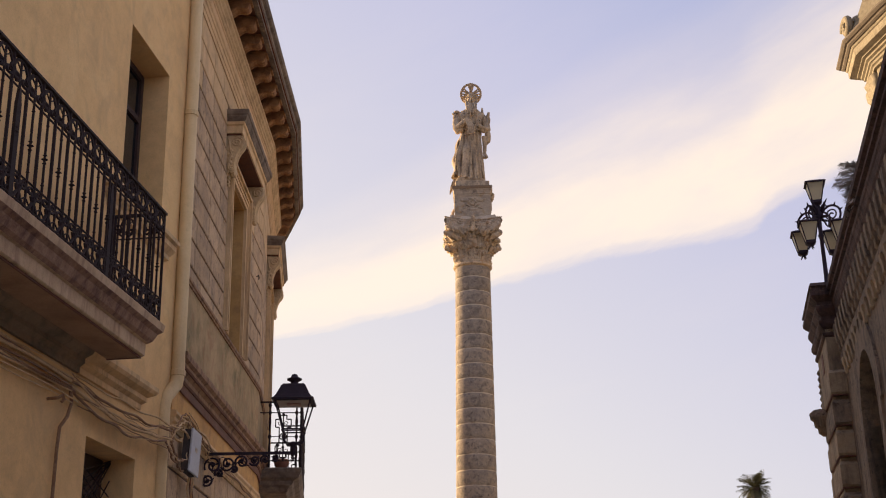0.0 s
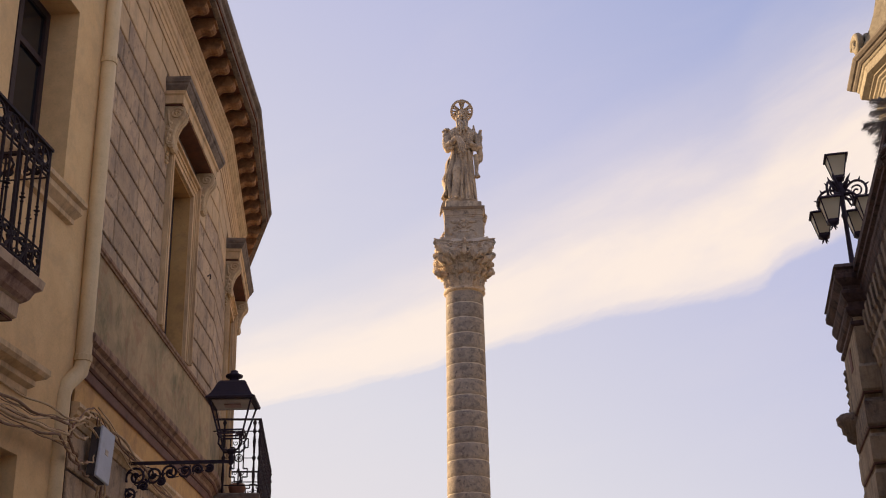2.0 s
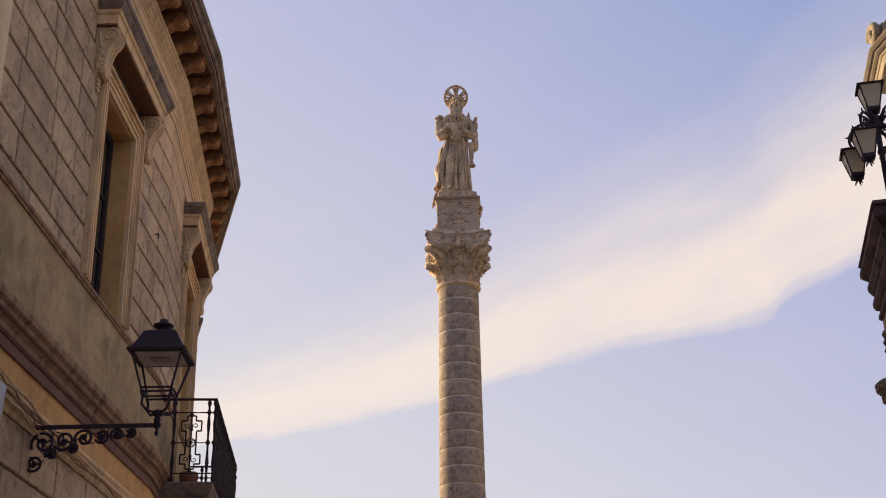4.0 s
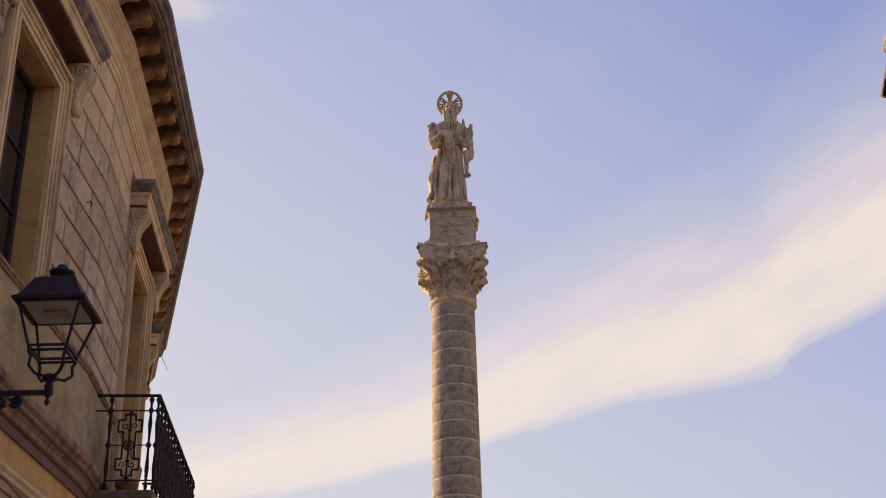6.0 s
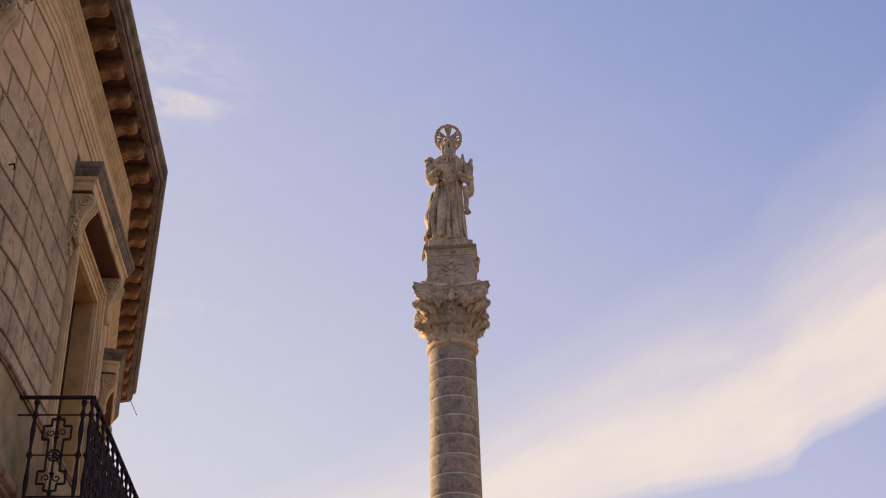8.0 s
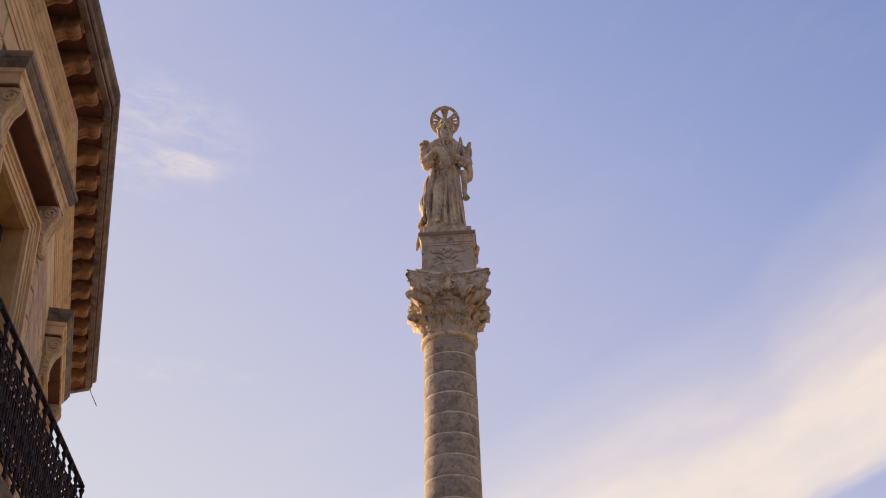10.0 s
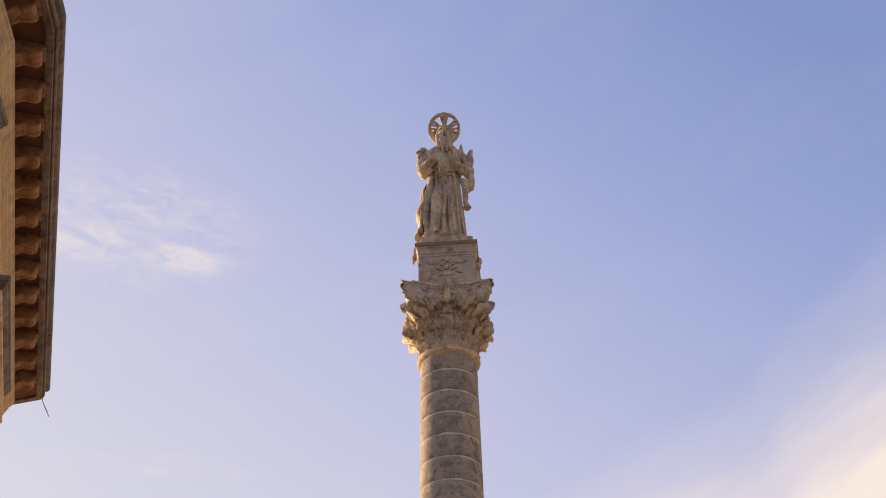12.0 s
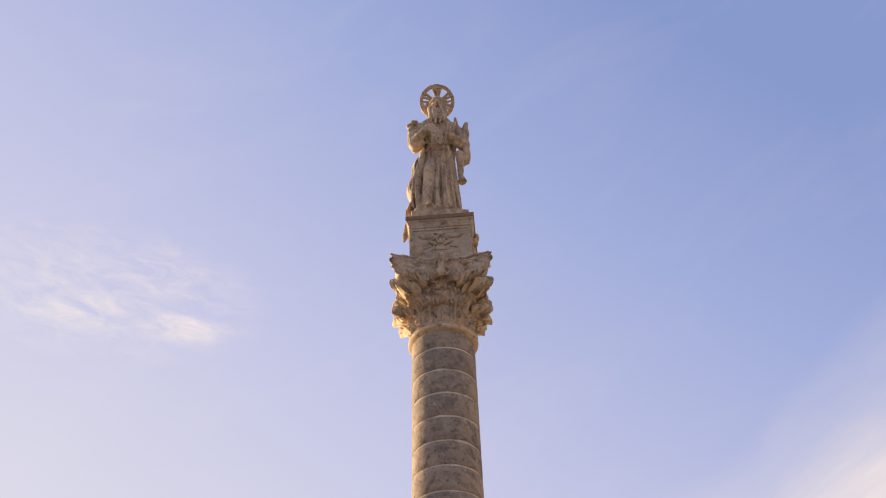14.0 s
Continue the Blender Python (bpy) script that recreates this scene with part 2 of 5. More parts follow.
POTLEAF = material("dry_palm_leaf", (0.52, 0.48, 0.45), (0.38, 0.35, 0.33), (0.62, 0.57, 0.53), 3, 0.8, 0.1)
MODST = material("bracket_stone", (0.37, 0.19, 0.085), (0.19, 0.09, 0.045), (0.52, 0.30, 0.14), 3.0, 0.9, 0.5, 50, stain=(0.10, 0.052, 0.032), stain_amount=0.7)
PIER = material("pier_stone", (0.42, 0.32, 0.20), (0.22, 0.165, 0.11), (0.52, 0.40, 0.26), 1.6, 0.93, 0.8, 35, stain=(0.075, 0.058, 0.047), stain_amount=0.85, streak=True, contrast=1.2)
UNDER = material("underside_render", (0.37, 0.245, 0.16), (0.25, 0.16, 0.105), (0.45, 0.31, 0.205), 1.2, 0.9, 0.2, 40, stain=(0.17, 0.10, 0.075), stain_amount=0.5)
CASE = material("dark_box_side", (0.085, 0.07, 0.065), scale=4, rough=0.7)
RED_BROWN = material("red_brown_underside", (0.19, 0.095, 0.068), (0.09, 0.052, 0.04), (0.26, 0.14, 0.095), 3.0)
CHURCH = material("golden_church_stone", (0.27, 0.23, 0.16), (0.17, 0.135, 0.09), (0.34, 0.295, 0.215), 3.0, 0.9, 0.6, 20, stain=(0.11, 0.082, 0.054), stain_amount=0.55)
CHURCH_TOP = material("weathered_church_top", (0.13, 0.105, 0.08), (0.08, 0.065, 0.05), (0.19, 0.155, 0.115), 2.4, 0.9, 0.5, 20)
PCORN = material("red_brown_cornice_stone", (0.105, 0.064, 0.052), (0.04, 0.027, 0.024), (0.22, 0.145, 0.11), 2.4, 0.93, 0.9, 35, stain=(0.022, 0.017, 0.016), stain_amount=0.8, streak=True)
IRON = material("black_wrought_iron", (0.028, 0.016, 0.018), (0.014, 0.009, 0.010), (0.06, 0.034, 0.028), 6, 0.8, 0.2, 80)
LAMPIRON = material("painted_lamp_iron", (0.030, 0.018, 0.029), (0.016, 0.010, 0.016), (0.05, 0.032, 0.04), 6, 0.72, 0.1, 80)
WOOD = material("dark_window_wood", (0.05, 0.028, 0.026), scale=5, rough=0.6)
DOOR = material("brown_door_wood", (0.10, 0.055, 0.042), (0.06, 0.035, 0.028), (0.14, 0.08, 0.06), 4, 0.7)
PIPE = material("painted_drainpipe", (0.72, 0.53, 0.28), (0.62, 0.45, 0.23), (0.77, 0.58, 0.33), 1.5, 0.6, 0.1, 40, stain=(0.4, 0.27, 0.14), stain_amount=0.4, streak=True)
CABLE = material("cable_sheath", (0.27, 0.155, 0.09), (0.12, 0.068, 0.045), (0.42, 0.27, 0.16), 9, 0.75)
CABLE_PALE = material("pale_cable_sheath", (0.60, 0.41, 0.225), (0.36, 0.235, 0.13), (0.70, 0.50, 0.29), 9, 0.75)
BOX = material("grey_box_plastic", (0.52, 0.53, 0.55), (0.44, 0.45, 0.47), (0.60, 0.61, 0.63), 3, 0.6, 0.05)
PAVING = material("street_paving", (0.50, 0.43, 0.33), (0.40, 0.34, 0.26), (0.58, 0.50, 0.39), 1, 0.85, 0.3)
ROOF = material("flat_roof", (0.35, 0.3, 0.24))
PALM = material("palm_leaf", (0.11, 0.105, 0.05), (0.06, 0.06, 0.032), (0.19, 0.175, 0.09), 3, 0.7, 0.1)
TRUNK = material("palm_trunk", (0.07, 0.05, 0.036), scale=6, bump=0.8)
CLAY = material("terracotta", (0.30, 0.13, 0.08), scale=4)
PANE = glass("window_glass", (0.015, 0.016, 0.02), 0.04)
MILK = glass("frosted_lamp_glass", (0.60, 0.50, 0.30), 0.35, 0.35)
INNER = material("lamp_inner_plate", (0.45, 0.40, 0.36), scale=6, rough=0.6)
UNIT = material("lamp_light_unit", (0.40, 0.27, 0.24), scale=6, rough=0.6)
DARK = material("dark_interior", (0.03, 0.025, 0.022))

# ---- building blocks ----


def mesh(name, bm, mat, smooth=False):
    bmesh.ops.recalc_face_normals(bm, faces=bm.faces)
    me = bpy.data.meshes.new(name)
    bm.to_mesh(me)
    bm.free()
    for m in (mat if isinstance(mat, (list, tuple)) else [mat]):
        me.materials.append(m)
    if smooth:
        me.shade_smooth()
    return me


def part(name, bm, mat, parent, label="", smooth=False):
    ob = new(name, mesh(name, bm, mat, smooth))
    ob.parent = parent
    return tagged(ob, label)


def solid(name, bm, mat, m=None, label="", category="", kind="", smooth=False, group=""):
    ob = new(name, mesh(name, bm, mat, smooth))
    if m is not None:
        ob.matrix_world = m
    return tagged(ob, label, category, group, kind)


def thing(name, m, label, category, group="", kind=""):
    ob = new(name)
    ob.empty_display_size = 0.1
    ob.matrix_world = m
    return tagged(ob, label, category, group, kind)


def box(bm, x0, x1, y0, y1, z0, z1):
    v = [bm.verts.new((x, y, z)) for z in (z0, z1) for x, y in ((x0, y0), (x1, y0), (x1, y1), (x0, y1))]
    for f in ((3, 2, 1, 0), (4, 5, 6, 7), (0, 1, 5, 4), (1, 2, 6, 5), (2, 3, 7, 6), (3, 0, 4, 7)):
        bm.faces.new([v[i] for i in f])
    return bm


def boxes(*bs):
    bm = bmesh.new()
    for b in bs:
        box(bm, *b)
    return bm


def loft(bm, rings, cap=True, closed=True):
    """Joins rings of points with quads."""
    vs = [[bm.verts.new(p) for p in r] for r in rings]
    n = len(vs[0])
    for a, b in zip(vs, vs[1:]):
        for i in range(n if closed else n - 1):
            j = (i + 1) % n
            bm.faces.new((a[i], a[j], b[j], b[i]))
    if cap:
        bm.faces.new(vs[0][::-1])
        bm.faces.new(vs[-1])
    return bm


def lathe(bm, profile, n=24, at=(0, 0), wob=0.0):
    """Turns (radius, z) round the upright through at."""
    rings = []
    for r, z in profile:
        rings.append([(at[0] + (r + wob * noise.noise((math.cos(a) * 2, math.sin(a) * 2, z * 5))) * math.cos(a), at[1] + (r + wob * noise.noise((math.cos(a) * 2, math.sin(a) * 2, z * 5))) * math.sin(a), z) for a in (2 * math.pi * i / n for i in range(n))])
    return loft(bm, rings)


def tube(bm, pts, r, n=6, taper=1.0):
    """A round bar along points."""
    pts = [Vector(p) for p in pts]
    rings, side = [], None
    for i, p in enumerate(pts):
        d = (pts[min(i + 1, len(pts) - 1)] - pts[max(i - 1, 0)]).normalized()
        if side is None:
            side = d.orthogonal().normalized()
        side = (side - d * side.dot(d)).normalized()
        up = d.cross(side)
        k = r * (1 + (taper - 1) * i / max(1, len(pts) - 1))
        rings.append([p + (side * math.cos(a) + up * math.sin(a)) * k for a in (2 * math.pi * j / n for j in range(n))])
    return loft(bm, rings)


def sweep(bm, path, profile, cap=True):
    """A moulding: the profile's (out, z) points carried along a plan line, mitred; out is to the right of the way."""
    path = [Vector((x, y)) for x, y in path]
    rings = []
    for i, p in enumerate(path):
        ds = [(b - a).normalized() for a, b in zip(path[max(0, i - 1):i + 1], path[max(1, i) if i else 1:i + 2])] if 0 < i < len(path) - 1 else [((path[1] - path[0]) if i == 0 else (path[-1] - path[-2])).normalized()]
        ns = [Vector((d.y, -d.x)) for d in ds]
        mitre = sum(ns, Vector((0, 0))).normalized()
        mitre /= max(0.3, mitre.dot(ns[0]))
        rings.append([(p.x + mitre.x * o, p.y + mitre.y * o, z) for o, z in profile])
    return loft(bm, rings, cap)


def spiral(cx, cz, r0, r1, a0, turns, n=18):
    """Points of a flat scroll in the xz plane."""
    out = []
    for i in range(n + 1):
        k = i / n
        a = a0 + 2 * math.pi * turns * k
        r = r0 + (r1 - r0) * k
        out.append((cx + r * math.cos(a), 0, cz + r * math.sin(a)))
    return out


def blob(bm, at, r, turn=0.0):
    """A rounded lump with half axes r, turned about its depth."""
    bmesh.ops.create_icosphere(bm, subdivisions=2, radius=1.0, matrix=Matrix.Translation(at) @ Matrix.Rotation(turn, 4, "Y") @ Matrix.Diagonal((*r, 1.0)))


def along(o, q):
    """The pose of a facade: x runs from o to q, y into the wall, z up."""
    d = (Vector(q) - Vector(o)).normalized()
    return Matrix(((d.x, -d.y, 0, o[0]), (d.y, d.x, 0, o[1]), (0, 0, 1, 0), (0, 0, 0, 1)))


def wall_with_holes(length, z0, z1, thick, holes, x0=0.0, front=0.0):
    """A wall from x0 to length with rectangular holes (xa, xb, za, zb) cut through."""
    bm = bmesh.new()
    xs = sorted({x0, length, *(h[0] for h in holes), *(h[1] for h in holes)})
    for a, b in zip(xs, xs[1:]):
        cut = sorted((h[2], h[3]) for h in holes if h[0] < (a + b) / 2 < h[1])
        z = z0
        for c, d in cut:
            if c > z:
                box(bm, a, b, front, front + thick, z, c)
            z = d
        if z < z1:
            box(bm, a, b, front, front + thick, z, z1)
    bmesh.ops.remove_doubles(bm, verts=bm.verts, dist=1e-5)
    return bm


# ---- ground ----
bm = bmesh.new()
s = 2500
bm.faces.new([bm.verts.new(p) for p in ((-s, -s, 0), (s, -s, 0), (s, s, 0), (-s, s, 0))])
solid("ground", bm, PAVING, None, "grey stone paving of the street and square", "ground", "structure")

# ---- first house: ochre plaster, with the iron balcony ----
K = Vector((-2.40, 12.2))
D1 = Vector((0.1377, 0.9905))
H1 = along(K, K + D1)
house = thing("plaster_house", H1, "ochre plastered house with an iron balcony over the street", "house")
part("wall", wall_with_holes(0.0, 0, 10.6, 0.4, [(-1.63, -0.54, 5.92, 7.67), (-2.0, -0.85, 0.9, 3.63)], -16), PLASTER, house)
bm = boxes((-16, 0, 0.4, 8, 0, 10.55), (-16, 0, 0.36, 0.4, 0, 0.5))
part("core", bm, DARK, house)
# string course under the balcony and the sill above it
bandL = [(0, 4.08), (0.03, 4.08), (0.03, 4.13), (0.07, 4.16), (0.07, 4.20), (0.13, 4.23), (0.15, 4.26), (0.15, 4.30), (0.0, 4.33)]
bandU = [(0, 5.68), (0.04, 5.70), (0.04, 5.74), (0.09, 5.80), (0.09, 5.85), (0.12, 5.87), (0.12, 5.91), (0, 5.93)]


def run(prof, a, b, house_pose):
    bm = bmesh.new()
    sweep(bm, [(a, 0.3), (a, 0.0), (b, 0.0), (b, 0.3)], prof)
    return bm


bm = bmesh.new()
sweep(bm, [(-2.30, 0.0), (-0.89, 0.0), (-0.89, 0.3)], bandL)
part("string_course", bm, TRIM, house, "moulded stone string course")
# this stretch's colour holds the balcony's shade as well as mould
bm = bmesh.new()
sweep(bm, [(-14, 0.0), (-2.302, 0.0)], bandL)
part("string_course", bm, MOULD_SHADE, house, "string course dark with mould and painted shade under the balcony")
part("window_sill", run(bandU, -1.9, -0.27 - 0.12, H1), TRIM, house, "moulded stone sill")
# the tall window
win = part("window", boxes((-1.63, -1.56, 0.27, 0.33, 5.92, 7.67), (-0.61, -0.54, 0.27, 0.33, 5.92, 7.67), (-1.56, -0.61, 0.27, 0.33, 7.60, 7.67), (-1.12, -1.05, 0.26, 0.34, 5.92, 7.60), (-1.56, -0.61, 0.27, 0.33, 7.12, 7.18)), WOOD, house, "dark-stained wooden window frame")
for a, b, c, d in ((-1.56, -1.12, 5.94, 7.12), (-1.05, -0.61, 5.94, 7.12), (-1.56, -1.12, 7.18, 7.6), (-1.05, -0.61, 7.18, 7.6)):
    part("pane", boxes((a, b, 0.295, 0.305, c, d)), PANE, win, "dark window glass")
door = part("door", boxes((-2.0, -0.85, 0.30, 0.36, 0.9, 3.63)), DOOR, house, "dark doorway behind a lattice grille")
bm = bmesh.new()
for i in range(16):
    for s_ in (-1, 1):
        z = 0.9 + i * 0.16
        tube(bm, [(-1.98 if s_ > 0 else -0.87, 0.22, min(z, 3.6)), (-0.87 if s_ > 0 else -1.98, 0.22, min(z + 1.1, 3.62))], 0.006, 5)
part("grille", bm, IRON, door, "diagonal iron lattice")

# balcony of the first house
B_OUT, B_END, B_NEAR = 0.53, -1.92, -9.0
slab = thing("balcony_slab", H1, "moulded pale stone balcony slab on the plaster house", "balcony")
layers = [(4.265, 0.455, -0.115), (4.275, 0.465, -0.105), (4.375, 0.468, -0.10), (4.385, 0.49, -0.085), (4.41, 0.515, -0.06), (4.47, 0.54, -0.03), (4.50, 0.575, 0.01), (4.56, 0.585, 0.02), (4.575, 0.57, 0.005)]
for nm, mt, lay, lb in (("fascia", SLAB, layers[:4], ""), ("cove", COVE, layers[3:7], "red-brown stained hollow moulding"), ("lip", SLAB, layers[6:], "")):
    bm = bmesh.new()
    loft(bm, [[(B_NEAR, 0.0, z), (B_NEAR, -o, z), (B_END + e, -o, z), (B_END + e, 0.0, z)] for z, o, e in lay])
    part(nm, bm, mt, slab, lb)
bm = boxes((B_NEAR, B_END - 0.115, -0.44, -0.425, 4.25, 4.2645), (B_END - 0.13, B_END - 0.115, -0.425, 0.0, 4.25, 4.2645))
part("drip_edge", bm, RED_BROWN, slab, "red-brown drip edge under the slab")

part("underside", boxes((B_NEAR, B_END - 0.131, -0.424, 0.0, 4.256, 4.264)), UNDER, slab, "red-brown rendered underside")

rail = thing("balcony_railing", H1, "black wrought-iron balcony railing with scrolls", "railing")
bm = boxes((B_NEAR, B_END + 0.02, -B_OUT - 0.02, -B_OUT + 0.02, 5.565, 5.585), (B_END - 0.02, B_END + 0.02, -B_OUT + 0.02, 0.0, 5.565, 5.585))
part("handrail", bm, IRON, rail)
bm = bmesh.new()
for z in (4.62, 4.80, 5.36):
    tube(bm, [(B_NEAR, -B_OUT, z), (B_END, -B_OUT, z), (B_END, 0.0, z)], 0.008, 5)
part("cross_bar", bm, IRON, rail)


def bar_mesh(knot):
    bm = bmesh.new()
    tube(bm, [(0, 0, 4.575), (0, 0, 5.565)], 0.0125 if not knot else 0.009, 6)
    if knot:
        for z, r in ((5.02, 0.016), (5.05, 0.024), (5.08, 0.016), (4.86, 0.014), (5.30, 0.014)):
            lathe(bm, [(0.004, z - 0.012), (r, z), (0.004, z + 0.012)], 7)
    return mesh("baluster", bm, IRON)


def scroll_mesh(flip, z):
    """A pair of C scrolls between two bars."""
    bm = bmesh.new()
    for s_ in (-1, 1):
        pts = spiral(0.040 * s_, z - 0.035 * flip, 0.012, 0.034, 0, 1.2 * s_ * flip, 14) + [(0.062 * s_, 0, z + 0.03 * flip), (0.035 * s_, 0, z + 0.085 * flip), (0.0, 0, z + 0.10 * flip)]
        tube(bm, pts, 0.0102, 5)
    tube(bm, [(0, 0, z - 0.03 * flip), (0, 0, z + 0.05 * flip)], 0.012, 5, 0.3)
    tube(bm, [(-0.05, 0.0, z + 0.08 * flip), (0.0, 0, z + 0.03 * flip), (0.05, 0, z + 0.08 * flip)], 0.006, 4)
    return mesh("scroll", bm, IRON)


plain_bar, knot_bar = bar_mesh(False), bar_mesh(True)
top_scroll, low_scroll = scroll_mesh(1, 5.455), scroll_mesh(-1, 4.715)


def place(name, me, parent, m):
    ob = new(name, me)
    ob.parent = parent
    ob.matrix_local = m
    return ob


n_bars = 42
wide = Matrix.Diagonal((1.65, 1.0, 1.0, 1.0))
for i in range(n_bars):
    u = B_END - i * 0.115
    place("baluster", knot_bar if i % 2 else plain_bar, rail, pose(u, -B_OUT, 0))
    if i % 2:
        place("scroll", top_scroll, rail, pose(u, -B_OUT, 0) @ wide)
        place("scroll", low_scroll, rail, pose(u, -B_OUT, 0) @ wide)
for i in range(1, 5):
    v = -B_OUT + i * 0.11
    place("baluster", knot_bar if i % 2 else plain_bar, rail, pose(B_END, v, 0))
    if i % 2:
        place("scroll", top_scroll, rail, pose(B_END, v, 0, 0, 0, 90))
        place("scroll", low_scroll, rail, pose(B_END, v, 0, 0, 0, 90))
for u in (-3.14, -4.79, -6.4):
    bm = bmesh.new()
    loft(bm, [[(u - k, -B_OUT - 0.01, z), (u + k, -B_OUT - 0.01, z), (u + k, -B_OUT + 0.012, z), (u - k, -B_OUT + 0.012, z)] for z, k in ((4.575, 0.03), (5.25, 0.03), (5.36, 0.008))])
    part("stanchion", bm, IRON, rail)

# drainpipe at the joint of the two houses
pipe = thing("drainpipe", Matrix.Identity(4), "ochre-painted metal drainpipe with a cranked foot", "drainpipe")
px, py = -2.335, 12.22
bm = bmesh.new()
tube(bm, [(px, py, 10.4), (px, py, 4.62), (px - 0.005, py - 0.03, 4.52), (px - 0.07, py - 0.18, 4.36), (px - 0.08, py - 0.22, 4.26), (px - 0.08, py - 0.23, 0.0)], 0.068, 14)
part("pipe", bm, PIPE, pipe, smooth=True)
for x, y, z in ((px, py, 7.5), (px, py, 9.2), (px - 0.08, py - 0.23, 3.9), (px, py, 4.64)):
    bm = bmesh.new()
    lathe(bm, [(0.07, z - 0.03), (0.078, z - 0.025), (0.078, z + 0.025), (0.07, z + 0.03)], 14, (x, y))
    part("pipe_collar", bm, PIPE, pipe)

# ---- second house: bowed ashlar front with the great cornice ----
W0, WA, WB, WC = (-2.40, 12.22), (-2.235, 17.79), (-2.49, 21.25), (-4.19, 27.33)
WD = (-9.5, 29.0)
FRONT = [W0, WA, WB, WC]
ROUND = FRONT + [(-5.6, 27.71)]       # the cornice turns the corner of the house
H2 = thing("ashlar_house", Matrix.Identity(4), "old limestone house with ashlar front and bracketed cornice", "house")
Z_LEDGE, Z_STRING, Z_ASH, Z_TOP = 4.87, 5.80, 8.62, 9.62
segs = []
OPEN = [(3.345, 5.82, 7.90), (2.36, 4.87, 7.86), (3.30, 5.82, 7.90)]    # window centre along its stretch, foot and head
for i, (a, b) in enumerate(((W0, WA), (WA, WB), (WB, WC))):
    m = along(a, b)
    length = (Vector(b) - Vector(a)).length
    c, zb, zt = OPEN[i]
    holes = [(c - 0.53, c + 0.53, zb, zt)]
    ob = part("wall", wall_with_holes(length, 0, 9.9, 0.45, holes), JOINT, H2)
    ob.matrix_world = m
    segs.append((m, length, c, zb, zt, ob))
bm = bmesh.new()
sweep(bm, [WC, WD, (-9.5, 12.3), (-2.9, 12.3)], [(0, 0), (0, 9.9), (-0.3, 9.9), (-0.3, 0)])
part("wall", bm, DADO, H2)
bm = bmesh.new()
inner = [(-2.9, 12.3), (-2.75, 17.8), (-3.0, 21.2), (-4.6, 27.4), (-9.4, 28.8), (-9.4, 12.35)]
bm.faces.new([bm.verts.new((x, y, 9.9)) for x, y in inner])
part("roof", bm, ROOF, H2)
for i, z in enumerate((3.4, 6.0)):
    bm = bmesh.new()
    bm.faces.new([bm.verts.new((x, y, z)) for x, y in inner])
    part("inner_floor", bm, DARK, H2)
bm = bmesh.new()
sweep(bm, [(-3.6, 12.35), (-3.6, 21.2), (-5.3, 27.3)], [(0, 0), (0, 9.8), (-0.1, 9.8), (-0.1, 0)])
part("inner_wall", bm, DARK, H2)


def course(name, prof, mat, label="", path=FRONT):
    bm = bmesh.new()
    sweep(bm, path, prof)
    return part(name, bm, mat, H2, label)


course("ledge", [(0, 4.60), (0.035, 4.60), (0.035, 4.635), (0.06, 4.65), (0.06, 4.69), (0.10, 4.735), (0.115, 4.74), (0.115, 4.775), (0.15, 4.80), (0.155, 4.84), (0.15, 4.868), (0, 4.885)], LEDGE, "moulded stone ledge, darkened on top")
# dark strips in the creases stand in for the shade of deeper grooves
for z_, o_ in ((4.637, 0.058), (4.738, 0.112)):
    course("ledge_shade_line", [(0.02, z_ - 0.014), (o_ - 0.006, z_ - 0.014), (o_ + 0.006, z_ + 0.002), (0.02, z_ + 0.002)], RED_BROWN, "dark red-brown line painting a groove's shade in the moulding")
# the strip's dark red-brown paints the ledge's shadow on the wall
course("ledge_shade_strip", [(0, 4.525), (0.045, 4.525), (0.05, 4.60), (0, 4.60)], RED_BROWN, "red-brown strip with the shade under the ledge painted in")
course("band", [(0, 4.28), (0.022, 4.28), (0.022, 4.525), (0, 4.525)], BAND, "ochre painted band")
course("lower_moulding", [(0, 4.10), (0.02, 4.10), (0.03, 4.15), (0.055, 4.17), (0.055, 4.21), (0.075, 4.235), (0.07, 4.27), (0, 4.28)], TRIM, "worn stone moulding")
course("dado", [(0, 4.885), (0.018, 4.885), (0.018, 5.735), (0, 5.735)], DADO, "mossy plain rendered strip")
course("string_course", [(0, 5.735), (0.035, 5.735), (0.035, 5.755), (0.05, 5.765), (0.05, 5.795), (0.03, 5.81), (0, 5.82)], LEDGE, "thin dark string course")
course("entablature", [(0, 9.06), (0.026, 9.06), (0.026, 9.13), (0.036, 9.135), (0.036, 9.21), (0.050, 9.22), (0.050, 9.265), (0.068, 9.285), (0.068, 9.31), (0.058, 9.315), (0.058, 9.40), (0.07, 9.41), (0.07, 9.44), (0, 9.44)], CLEAN, "stepped pale stone bands under the cornice", path=ROUND)
course("bed_moulding", [(0, 9.44), (0.075, 9.44), (0.09, 9.455), (0.09, 9.48), (0.108, 9.495), (0.108, 9.53), (0.135, 9.555), (0.14, 9.585), (0.16, 9.60), (0.16, 9.64), (0, 9.66)], SCROLL, "pale brown moulding under the brackets", path=ROUND)
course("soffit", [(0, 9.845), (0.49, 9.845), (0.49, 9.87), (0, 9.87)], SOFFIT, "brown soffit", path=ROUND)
course("corona", [(0.40, 9.815), (0.425, 9.81), (0.47, 9.81), (0.475, 9.86), (0.50, 9.875), (0.50, 9.945), (0.535, 9.965), (0.55, 10.0), (0.545, 10.05), (0.1, 10.08), (0.1, 9.875), (0.40, 9.875)], CORNICE, "grey weathered gutter edge of the cornice", path=ROUND)
